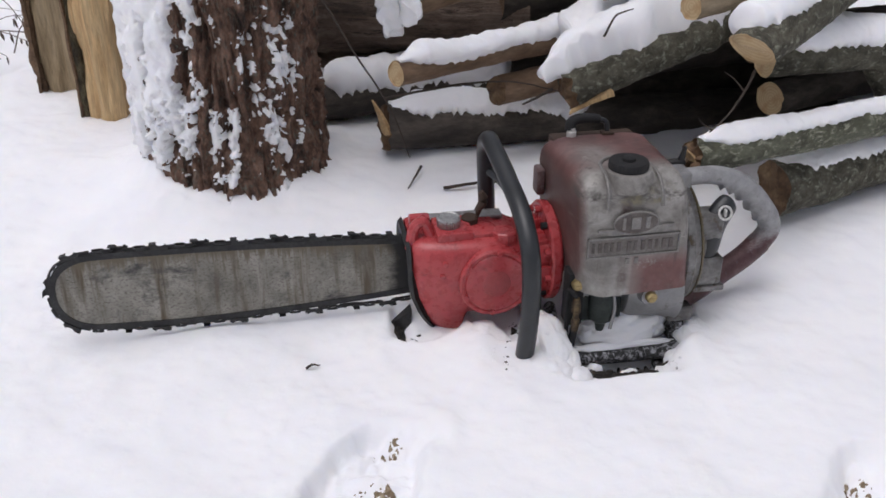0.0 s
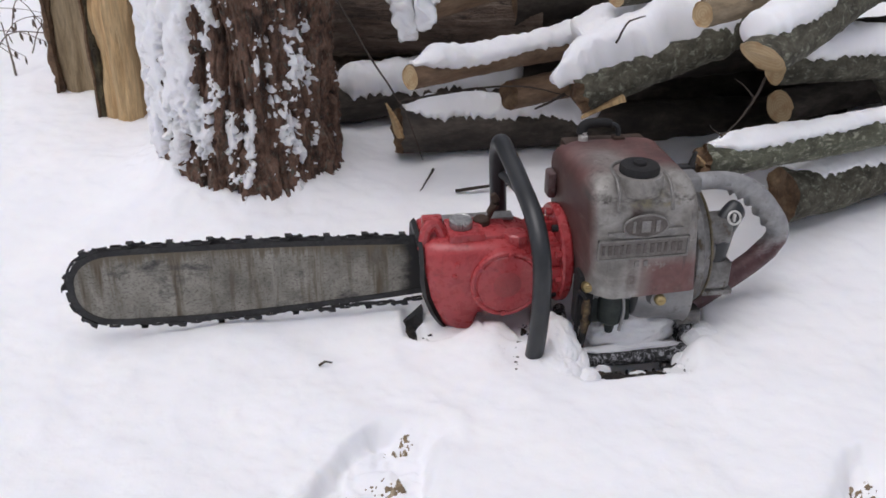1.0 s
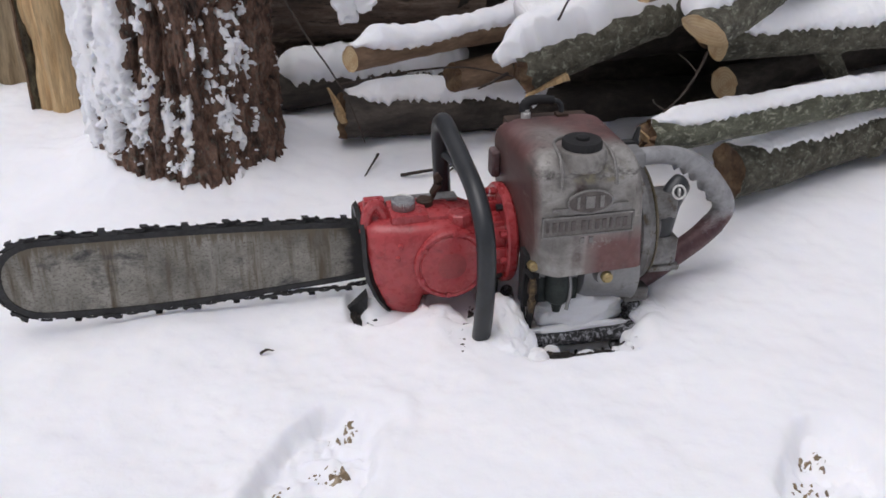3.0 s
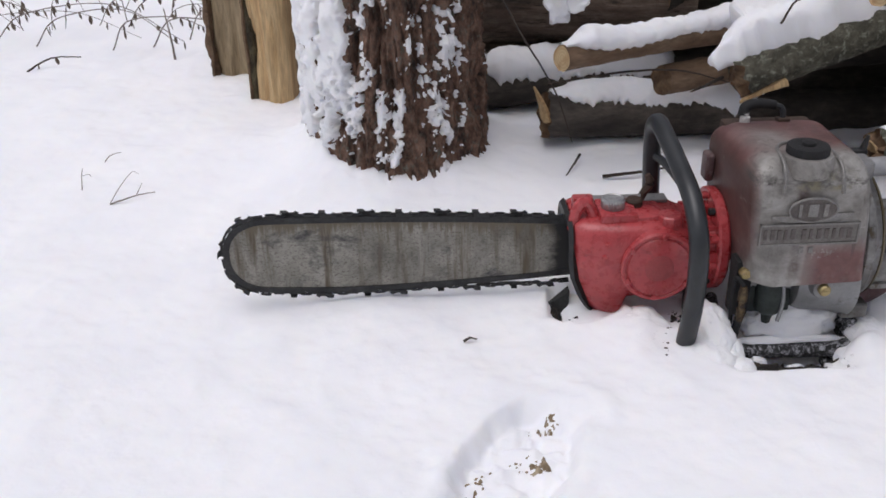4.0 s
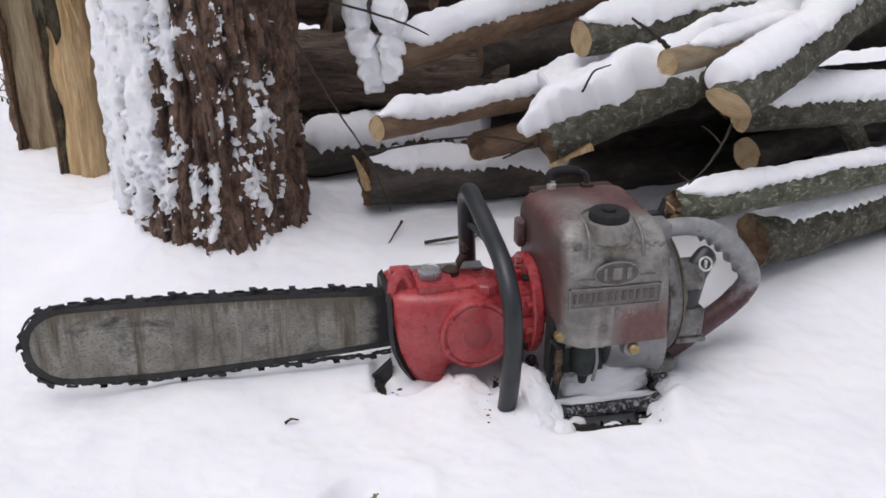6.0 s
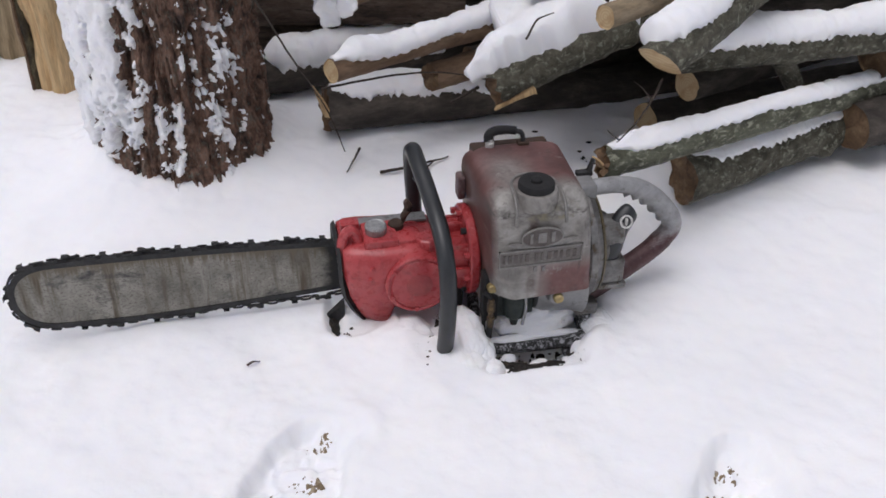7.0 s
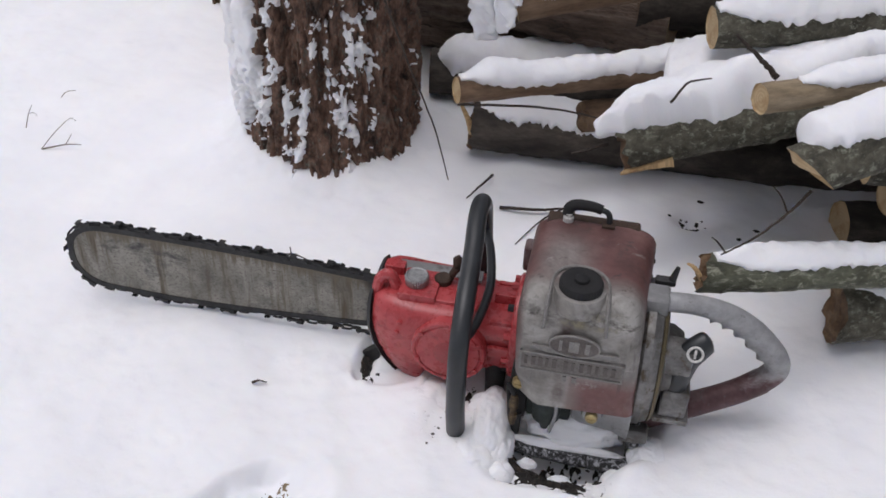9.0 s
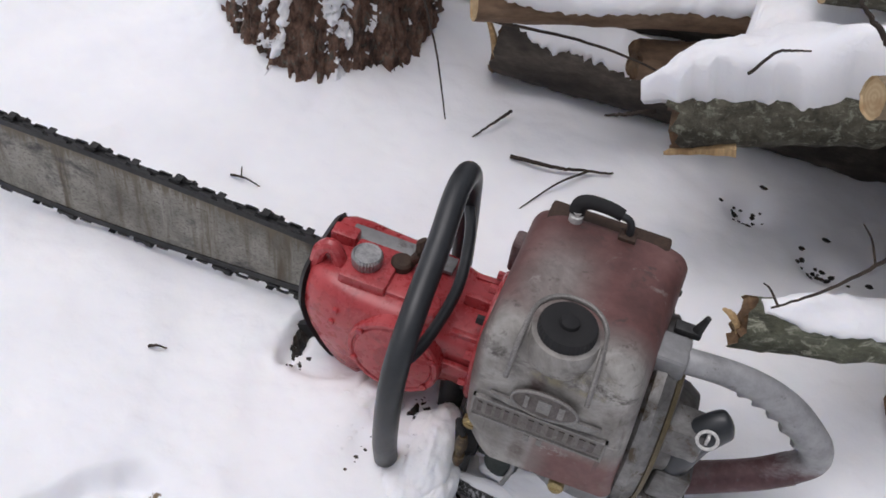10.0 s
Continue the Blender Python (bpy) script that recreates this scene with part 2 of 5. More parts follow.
def cover_paint():
    """Old red paint on cast alloy, rubbed to bare grey over the front and the edges, dull red elsewhere."""
    m, tree, b = material("rubbed_red_paint_on_alloy", 0.5, 0.15)
    vec = coords(tree)
    red = ramp(tree, noise_tex(tree, vec, 16, 6, 0.65), [(0.3, (0.08, 0.036, 0.033)), (0.5, (0.145, 0.066, 0.06)), (0.72, (0.22, 0.118, 0.108))])
    bare = ramp(tree, noise_tex(tree, vec, 11, 7, 0.7, 0.4), [(0.3, (0.085, 0.075, 0.066)), (0.48, (0.235, 0.222, 0.204)), (0.66, (0.4, 0.386, 0.36))])
    place = tree.nodes.new("ShaderNodeSeparateXYZ")
    tree.links.new(vec, place.inputs[0])

    def part_of(axis, lo, hi):
        return step(tree, place.outputs[axis], lo, hi)

    def times(p, q, op="MULTIPLY"):
        n = tree.nodes.new("ShaderNodeMath")
        n.operation, n.use_clamp = op, True
        for socket, value in zip(n.inputs, (p, q)):
            if isinstance(value, bpy.types.NodeSocket):
                tree.links.new(value, socket)
            else:
                socket.default_value = value
        return n.outputs[0]

    edge = noise_tex(tree, vec, 24, 6, 0.7, 0.3)
    wob = times(edge, 0.5, "SUBTRACT")
    front = part_of("Y", -0.055, -0.095)
    upper = times(times(part_of("Z", 0.145, 0.175), 1.0), wob, "ADD")
    leftward = part_of("X", 0.15, 0.135)
    rubbed = times(front, times(upper, leftward, "MAXIMUM"))
    rubbed = times(rubbed, times(part_of("X", 0.058, 0.074), 1.0))
    top_left = times(part_of("X", 0.165, 0.125), part_of("Y", 0.06, -0.02))
    rubbed = times(rubbed, times(times(top_left, 0.75), part_of("X", 0.066, 0.1)), "MAXIMUM")
    patches = step(tree, noise_tex(tree, vec, 20, 8, 0.75, 0.6), 0.6, 0.66)
    rubbed = times(rubbed, times(patches, 0.6), "MAXIMUM")
    col = mixed(tree, rubbed, red, bare)
    run = times(times(part_of("X", 0.118, 0.124), part_of("X", 0.140, 0.132)), times(part_of("Z", 0.255, 0.235), front))
    col = mixed(tree, times(times(run, part_of("Z", 0.10, 0.12)), times(step(tree, edge, 0.3, 0.55), 0.85)), col, (0.075, 0.045, 0.04))
    flank = times(part_of("X", 0.074, 0.062), times(part_of("Z", 0.27, 0.24), 0.85))
    col = mixed(tree, times(flank, step(tree, noise_tex(tree, vec, 14, 6, 0.7), 0.25, 0.5)), col, (0.085, 0.047, 0.04))
    band = times(times(part_of("Z", 0.236, 0.246), part_of("Z", 0.272, 0.26)), front)
    col = mixed(tree, times(band, step(tree, noise_tex(tree, coords(tree, (26, 1, 50)), 1.0, 6, 0.75, 0.5), 0.5, 0.62)), col, (0.075, 0.066, 0.06))
    scratch = noise_tex(tree, coords(tree, (9, 9, 120)), 1.0, 5, 0.7, 0.6)
    col = mixed(tree, times(step(tree, scratch, 0.64, 0.7), 0.6), col, (0.4, 0.385, 0.36))
    streak = noise_tex(tree, coords(tree, (60, 60, 5)), 1.0, 4, 0.6)
    col = mixed(tree, times(step(tree, streak, 0.62, 0.72), 0.8), col, (0.06, 0.045, 0.04))
    yellow = times(times(part_of("Z", 0.236, 0.242), part_of("Z", 0.268, 0.258)), times(part_of("X", 0.115, 0.125), part_of("X", 0.205, 0.19)))
    col = mixed(tree, times(times(yellow, front), step(tree, edge, 0.5, 0.6)), col, (0.25, 0.225, 0.15))
    grime = step(tree, noise_tex(tree, vec, 45, 6, 0.7), 0.56, 0.75)
    col = mixed(tree, times(grime, 0.6), col, (0.05, 0.042, 0.036))
    tree.links.new(col, b.inputs["Base Color"])
    relief(tree, b, noise_tex(tree, vec, 150, 5), 0.25, 0.001)
    rr = node(tree, "ShaderNodeMapRange", To_Min=0.35, To_Max=0.65)
    tree.links.new(edge, rr.inputs["Value"])
    tree.links.new(rr.outputs[0], b.inputs["Roughness"])
    return m


def handle_paint():
    """Dark red paint worn through to grey alloy, more and more towards the grip's top."""
    m, tree, b = material("dark_red_paint_worn_to_alloy", 0.5, 0.25)
    vec = coords(tree)
    place = tree.nodes.new("ShaderNodeSeparateXYZ")
    tree.links.new(vec, place.inputs[0])
    bare = ramp(tree, noise_tex(tree, vec, 30, 6, 0.7), [(0.3, (0.2, 0.2, 0.2)), (0.5, (0.3, 0.3, 0.302)), (0.7, (0.38, 0.38, 0.385))])
    red = ramp(tree, noise_tex(tree, vec, 26, 6, 0.7), [(0.3, (0.045, 0.02, 0.022)), (0.5, (0.09, 0.042, 0.044)), (0.72, (0.17, 0.12, 0.12))])
    edge = tree.nodes.new("ShaderNodeMath")
    edge.operation = "MULTIPLY_ADD"
    edge.inputs[1].default_value = 0.09
    tree.links.new(noise_tex(tree, coords(tree, (0.6, 1, 1)), 38, 7, 0.75, 0.4), edge.inputs[0])
    tree.links.new(place.outputs["Z"], edge.inputs[2])
    col = mixed(tree, step(tree, edge.outputs[0], 0.135, 0.165), red, bare)
    col = mixed(tree, step(tree, noise_tex(tree, vec, 70, 6, 0.7), 0.6, 0.72), col, (0.09, 0.08, 0.078))
    tree.links.new(col, b.inputs["Base Color"])
    relief(tree, b, noise_tex(tree, vec, 150, 5), 0.2, 0.001)
    return m


HANDLE_PAINT = handle_paint()
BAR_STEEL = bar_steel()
COVER_PAINT = cover_paint()


# ---------------------------------------------------------------- mesh tools
def finish(name, bm, mat, angle=35):
    bmesh.ops.recalc_face_normals(bm, faces=bm.faces)
    me = bpy.data.meshes.new(name)
    bm.to_mesh(me)
    bm.free()
    me.materials.append(mat)
    me.shade_smooth()
    me.set_sharp_from_angle(angle=radians(angle))
    return me


SHIFT = Vector((0, 0, 0))


def part(name, bm, mat, parent, label="", angle=35):
    """One mesh object under a thing or a part, in the coordinates of its thing."""
    bmesh.ops.translate(bm, verts=bm.verts, vec=SHIFT)
    ob = new(name, finish(name, bm, mat, angle))
    ob.parent = parent
    return tagged(ob, label)


def thing(name, bm, mat, at=Matrix(), angle=35, **tags):
    ob = new(name, finish(name, bm, mat, angle))
    ob.matrix_world = at
    return tagged(ob, **tags)


def empty(name, at, **tags):
    ob = new(name)
    ob.empty_display_size = 0.05
    ob.matrix_world = at
    return tagged(ob, **tags)


def skin(rings, closed=True, cap=True):
    """A bmesh through rings of points."""
    bm = bmesh.new()
    rows = [[bm.verts.new(p) for p in ring] for ring in rings]
    n = len(rows[0])
    for a, b in zip(rows, rows[1:]):
        for i in range(n if closed else n - 1):
            j = (i + 1) % n
            bm.faces.new((a[i], a[j], b[j], b[i]))
    if cap and closed:
        bm.faces.new(rows[0])
        bm.faces.new(rows[-1])
    return bm


def spline(points, n):
    """A smooth curve through a few points (Catmull-Rom), as n + 1 points."""
    p = [Vector(q) for q in points]
    p = [2 * p[0] - p[1], *p, 2 * p[-1] - p[-2]]
    got = []
    for k in range(n + 1):
        u = k / n * (len(p) - 3)
        i = min(int(u), len(p) - 4)
        t = u - i
        a, b, c, d = p[i : i + 4]
        got.append(0.5 * (2 * b + (c - a) * t + (2 * a - 5 * b + 4 * c - d) * t * t + (3 * b - a - 3 * c + d) * t**3))
    return got


def tube(path, radius, sides=14, cap=True, squash=1.0, up=(0, 0, 1)):
    """A round bar along a path; radius is a number or a function of 0..1."""
    rings, n = [], len(path)
    up = Vector(up)
    for k, p in enumerate(path):
        d = (path[min(k + 1, n - 1)] - path[max(k - 1, 0)]).normalized()
        side = d.cross(up)
        side = side.normalized() if side.length > 1e-3 else d.cross(Vector((1, 0.01, 0))).normalized()
        top = side.cross(d)
        r = radius(k / (n - 1)) if callable(radius) else radius
        rings.append([p + r * (math.cos(a) * side + squash * math.sin(a) * top) for a in (2 * math.pi * i / sides for i in range(sides))])
    return skin(rings, cap=cap)


def lathe(profile, axis="z", sides=32, centre=(0, 0, 0)):
    """Turned part: profile of (along, radius)."""
    c = Vector(centre)
    rings = []
    for h, r in profile:
        ring = []
        for i in range(sides):
            a = 2 * math.pi * i / sides
            x, y = r * math.cos(a), r * math.sin(a)
            ring.append(c + Vector({"z": (x, y, h), "y": (x, h, y), "x": (h, x, y)}[axis]))
        rings.append(ring)
    return skin(rings)


def block(lo, hi, bevel=0.003, segments=2):
    bm = bmesh.new()
    bmesh.ops.create_cube(bm, size=1)
    for v in bm.verts:
        v.co = Vector(lo[i] + (v.co[i] + 0.5) * (hi[i] - lo[i]) for i in range(3))
    if bevel:
        bmesh.ops.bevel(bm, geom=bm.edges[:], offset=bevel, segments=segments, profile=0.6, affect="EDGES")
    return bm


def outline(points, y0, y1, bevel=0.0):
    """A plate cut from an outline of (x, z), from y0 to y1."""
    bm = skin([[(x, y0, z) for x, z in points], [(x, y1, z) for x, z in points]])
    if bevel:
        edges = [e for e in bm.edges if abs(e.verts[0].co.y - e.verts[1].co.y) < 1e-6]
        bmesh.ops.bevel(bm, geom=edges, offset=bevel, segments=2, affect="EDGES")
    return bm


def joined(*parts):
    """Several bmeshes as one."""
    bm = bmesh.new()
    for p in parts:
        me = bpy.data.meshes.new("tmp")
        p.to_mesh(me)
        p.free()
        bm.from_mesh(me)
        bpy.data.meshes.remove(me)
    return bm


def lattice(ix, iy, seed):
    h = (ix.astype(np.int64) * 374761393 + iy.astype(np.int64) * 668265263 + seed * 974711) & 0xFFFFFFFF
    h = ((h ^ (h >> 13)) * 1274126177) & 0xFFFFFFFF
    return ((h ^ (h >> 16)) & 0xFFFF) / 65535.0


def rough2(x, y, seed=0, octaves=1):
    """Smooth noise of 0..1 over a plane, cell size 1."""
    total, size, gain = 0.0, 0.0, 1.0
    for o in range(octaves):
        fx, fy = np.floor(x), np.floor(y)
        tx, ty = x - fx, y - fy
        tx, ty = tx * tx * (3 - 2 * tx), ty * ty * (3 - 2 * ty)
        a, b = lattice(fx, fy, seed + o), lattice(fx + 1, fy, seed + o)
        c, d = lattice(fx, fy + 1, seed + o), lattice(fx + 1, fy + 1, seed + o)
        total = total + gain * ((a * (1 - tx) + b * tx) * (1 - ty) + (c * (1 - tx) + d * tx) * ty)
        size += gain
        x, y, gain = x * 2.03 + 7.1, y * 2.03 + 3.7, gain * 0.5
    return total / size


def cells2(x, y, seed=0):
    """Distance to the nearest of scattered points, cell size 1: rounded lumps with creases between."""
    fx, fy = np.floor(x), np.floor(y)
    best = np.full(np.shape(x), 9.0)
    for i in (-1, 0, 1):
        for j in (-1, 0, 1):
            px = fx + i + lattice(fx + i, fy + j, seed)
            py = fy + j + lattice(fx + i, fy + j, seed + 7)
            best = np.minimum(best, np.hypot(px - x, py - y))
    return best


def smooth(lo, hi, v):
    t = np.clip((v - lo) / (hi - lo), 0, 1)
    return t * t * (3 - 2 * t)
# ---------------------------------------------------------------- snow-covered ground
SAW = pose(0.1487, 1.2635, 0, 0, 0, 14)
TREE = (-0.42, 1.765)
COS, SIN = math.cos(radians(14)), math.sin(radians(14))


def boot_print(x, y, cx, cy, turn, width, length):
    """How far inside a boot's print a place is: 1 at its middle, 0 at its rim."""
    c, s = math.cos(radians(turn)), math.sin(radians(turn))
    u, v = (x - cx) * c + (y - cy) * s, -(x - cx) * s + (y - cy) * c
    w = width * (1 - 0.22 * smooth(0.0, -0.7, v / length))
    u = u + 0.03 * (rough2(x * 26, y * 26, 5, 3) - 0.5)
    v = v + 0.03 * (rough2(x * 22, y * 22, 6, 3) - 0.5)
    return 1 - (np.abs(u / w) ** 2.6 + np.abs(v / length) ** 2.6) ** (1 / 2.6)


def ground_height(x, y):
    h = 0.03 * smooth(1.3, 1.75, y) + 0.02 * (rough2(x * 2.2, y * 2.2, 1, 2) - 0.5) * smooth(0.2, 1.0, np.hypot(x - 0.15, (y - 1.1) * 1.2))
    h = h + 0.017 * (rough2(x * 7, y * 7, 11, 2) - 0.5) + 0.008 * (rough2(x * 18, y * 18, 15, 2) - 0.5) + 0.003 * (rough2(x * 45, y * 45, 21, 2) - 0.5)
    h = h + 0.05 * smooth(2.2, 4.0, y) + 0.1 * smooth(3, 9, np.hypot(x, y))
    d = np.hypot(x - TREE[0], y - TREE[1])
    h = h + (0.064 + 0.04 * (rough2(x * 24, y * 24, 13, 3) - 0.5)) * np.exp(-np.maximum(d - 0.19, 0) / 0.055) * (0.48 + 0.52 * smooth(0.1, -0.25, x - TREE[0]))
    for cx, cy, turn, w, l, deep in ((-0.035, 0.845, -16, 0.07, 0.148, 0.034), (0.602, 0.82, -4, 0.075, 0.15, 0.034)):
        q = boot_print(x, y, cx, cy, turn, w, l)
        lumps = 0.024 * (rough2(x * 36, y * 36, 31, 4) - 0.35) + 0.016 * (rough2(x * 110, y * 110, 35, 2) - 0.5)
        h = h - (deep - lumps) * smooth(-0.02, 0.28, q) + 0.003 * np.exp(-((q + 0.2) / 0.2) ** 2) * rough2(x * 14, y * 14, 33, 2) * 2
    scuff = np.exp(-(((x + 0.14) / 0.07) ** 2 + ((y - 0.84) / 0.13) ** 2)) + 0.7 * np.exp(-(((x + 0.0) / 0.12) ** 2 + ((y - 1.03) / 0.03) ** 2))
    h = h + scuff * (0.014 * (rough2(x * 34, y * 34, 37, 3) - 0.5) - 0.004)
    a, b = (x - 0.1487) * COS + (y - 1.2635) * SIN, -(x - 0.1487) * SIN + (y - 1.2635) * COS
    crumbs = 0.016 * (rough2(x * 26, y * 26, 41, 3) - 0.5)

    def dent(ca, cb, ra, rb, deep, lip=0.003):
        q = np.sqrt(((a - ca) / ra) ** 2 + ((b - cb) / rb) ** 2)
        return -(deep + crumbs * 0.8) * smooth(1.25, 0.7, q) + (lip + crumbs * 0.8) * np.exp(-((q - 1.3) / 0.22) ** 2)

    h = h + dent(0.155, -0.03, 0.115, 0.11, 0.06, 0.01) - 0.04 * np.exp(-((((a - 0.135) / 0.085) ** 6) + ((b + 0.142) / 0.05) ** 6)) - 0.012 * np.exp(-(((a + 0.035) / 0.03) ** 2 + ((b + 0.12) / 0.04) ** 2))
    h = h + dent(-0.135, -0.02, 0.05, 0.04, 0.012, 0.0) + dent(-0.178, -0.005, 0.014, 0.05, 0.02, 0.0) + dent(0.0, -0.03, 0.06, 0.06, 0.02)
    near = np.exp(-(((a - 0.05) / 0.22) ** 2 + ((b + 0.06) / 0.16) ** 2))
    h = h + near * (0.010 * (rough2(x * 48, y * 48, 51, 3) - 0.5) + 0.014 * (rough2(x * 17, y * 17, 53, 2) - 0.5))
    h = h - 0.03 * np.exp(-(((x - 0.35) / 0.03) ** 2 + ((y - 1.81) / 0.035) ** 2)) - 0.025 * np.exp(-(((x - 0.48) / 0.03) ** 2 + ((y - 1.755) / 0.025) ** 2))
    bank = 0.8 + 0.5 * (rough2(x * 34, y * 34, 3, 3) - 0.4)
    h = h + 0.016 * bank * np.exp(-(((a + 0.07) / 0.06) ** 2 + ((b + 0.095) / 0.045) ** 2))
    h = h + 0.022 * bank * np.exp(-(((a - 0.03) / 0.03) ** 2 + ((b + 0.115) / 0.05) ** 2))
    return h


def ground():
    def spread(lo, hi, fine, far):
        mid = np.arange(lo, hi, fine)
        grow = fine * np.cumsum(1.22 ** np.arange(1, 60))
        grow = grow[grow < far]
        return np.concatenate([lo - grow[::-1], mid, hi + grow])

    xs, ys = spread(-1.75, 1.15, 0.0052, 600), spread(0.65, 2.2, 0.0052, 600)
    gx, gy = np.meshgrid(xs, ys)
    gz = ground_height(gx, gy)
    verts = np.stack([gx, gy, gz], -1).reshape(-1, 3)
    nx, ny = len(xs), len(ys)
    i = (np.arange(ny - 1)[:, None] * nx + np.arange(nx - 1)[None]).ravel()
    faces = np.stack([i, i + 1, i + 1 + nx, i + nx], -1)
    me = bpy.data.meshes.new("ground")
    me.vertices.add(len(verts))
    me.vertices.foreach_set("co", verts.ravel())
    me.loops.add(faces.size)
    me.loops.foreach_set("vertex_index", faces.ravel())
    me.polygons.add(len(faces))
    me.polygons.foreach_set("loop_start", np.arange(0, faces.size, 4))
    me.update(calc_edges=True)
    me.shade_smooth()
    me.materials.append(SNOW)
    tagged(new("ground", me), "soft fresh white snow with two boot prints", "snow", kind="structure")


ground()


def on_ground(x, y):
    return float(ground_height(np.array([x]), np.array([y]))[0])


# ---------------------------------------------------------------- pine trunk
def trunk_core(th, z):
    """The trunk without its bark relief. th: round the trunk; z: height over the snow."""
    return 0.176 - 0.012 * z + np.exp(-np.maximum(z + 0.03, 0) / 0.09) * (0.04 * np.exp(-((th - 5.15) / 0.4) ** 2) + 0.04 * np.exp(-((th - 6.0) / 0.3) ** 2) + 0.03 * np.exp(-((th - 1.9) / 0.5) ** 2))


def trunk_radius(th, z):
    sway = 0.9 * rough2(z * 6, th * 1.5, 61, 2)
    fur = 1 - np.abs(2 * rough2(th * 5.5 + sway, z * 4.5, 62, 2) - 1)
    fine = 1 - np.abs(2 * rough2(th * 11 + sway * 2, z * 16, 64, 2) - 1)
    low = 0.3 + 0.7 * smooth(0.02, 0.14, z)
    r = trunk_core(th, z) + 0.010 - 0.016 * low * smooth(0.74, 1.0, fur) - 0.009 * smooth(0.7, 1.0, fine)
    plate = cells2(th * 5.2 + sway * 1.5, z * 15 + 0.5 * rough2(th * 6, z * 20, 68, 2), 65)
    crack = 0.010 * smooth(0.5, 0.8, plate) * low
    return r - crack + 0.004 * low * (0.45 - plate) + 0.011 * (rough2(th * 30, z * 62, 63, 3) - 0.5) + 0.005 * smooth(0.42, 0.6, rough2(th * 16, z * 30, 66, 3))


def tree_trunk():
    zs = np.concatenate([np.arange(-0.06, 0.75, 0.0032), np.arange(0.78, 3.2, 0.06)])
    ths = np.linspace(0, 2 * math.pi, 480, endpoint=False)
    tz, tt = np.meshgrid(zs, ths, indexing="ij")
    r = trunk_radius(tt, tz)
    px, py = r * np.cos(tt), r * np.sin(tt)
    root = empty("tree_trunk", pose(TREE[0], TREE[1], 0.02, 0, 0, 0), label="rough reddish-brown pine trunk crusted with snow on one side", category="tree")
    rings = [[(px[i, j], py[i, j], zs[i]) for j in range(len(ths))] for i in range(len(zs))]
    part("bark", skin(rings), BARK_PINE, root, "furrowed reddish-brown pine bark", 60)
    # blown snow: a closed crust on the weather side, broken clumps in streaks towards the other
    side = np.cos(tt - radians(214))
    clump = 0.7 * rough2(tt * 9, tz * 40, 71, 4) + 0.3 * (1 - cells2(tt * 11, tz * 55, 76))
    streak = rough2(tt * 8.5 + 0.8 * rough2(tt * 3, tz * 6, 75), tz * 7, 72, 3)
    cover = 1.05 * smooth(0.5, 0.78, side + 0.3 * (rough2(tt * 6, tz * 16, 81, 3) - 0.5)) + 2.0 * (clump - 0.5) + 2.2 * (streak - 0.5) * smooth(-0.75, -0.2, side) - 0.26 - 0.4 * smooth(-0.1, -0.7, side) - 0.85 * smooth(0.2, 0.03, tz + 0.1 * (rough2(tt * 7, tz * 9, 77, 2) - 0.5)) * smooth(0.4, 0.8, side)
    cover = cover + 0.8 * (rough2(tt * 40, tz * 210, 85, 2) - 0.5)
    cover = cover - 0.4 * smooth(0.52, 0.68, rough2(tt * 8, tz * 24, 83, 3))
    cover = np.where(tz > 0.72, -1, cover)
    bend1, bend2 = 0.9 * rough2(tt * 6, tz * 30, 78, 3), 0.9 * rough2(tt * 6, tz * 30, 79, 3)
    lump = 0.008 * np.maximum(0, 1 - cells2(tt * 9 + bend1, tz * 46 + bend2, 73) ** 2) + 0.003 * np.maximum(0, 1 - cells2(tt * 22 + bend2, tz * 120 + bend1, 74) ** 2) + 0.02 * (rough2(tt * 8, tz * 40, 80, 4) - 0.35)
    for _ in range(3):
        lump = (lump + np.roll(lump, 1, 0) + np.roll(lump, -1, 0) + np.roll(lump, 1, 1) + np.roll(lump, -1, 1)) / 5
    closed = smooth(0.45, 0.66, side)
    rs = np.maximum(r + 0.003, trunk_core(tt, tz)) * (1 - closed) + (trunk_core(tt, tz) + 0.010) * closed + smooth(0.0, 0.55, cover) * (0.001 + lump * (0.45 + 0.55 * smooth(0.5, 0.8, side)))
    rs = np.where(cover < 0.02, r - 0.002, rs)
    bm = bmesh.new()
    verts = {}
    nt = len(ths)
    keep = cover > 0.0

    def vert(i, j):
        if (i, j) not in verts:
            verts[i, j] = bm.verts.new((rs[i, j] * math.cos(ths[j]), rs[i, j] * math.sin(ths[j]), zs[i]))
        return verts[i, j]

    for i in range(len(zs) - 1):
        if zs[i] > 0.72:
            break
        for j in range(nt):
            k = (j + 1) % nt
            if keep[i, j] or keep[i, k] or keep[i + 1, j] or keep[i + 1, k]:
                bm.faces.new((vert(i, j), vert(i, k), vert(i + 1, k), vert(i + 1, j)))
    part("snow_crust", bm, SNOW_CRUST, root, "lumpy wind-blown snow crust", 180)


tree_trunk()


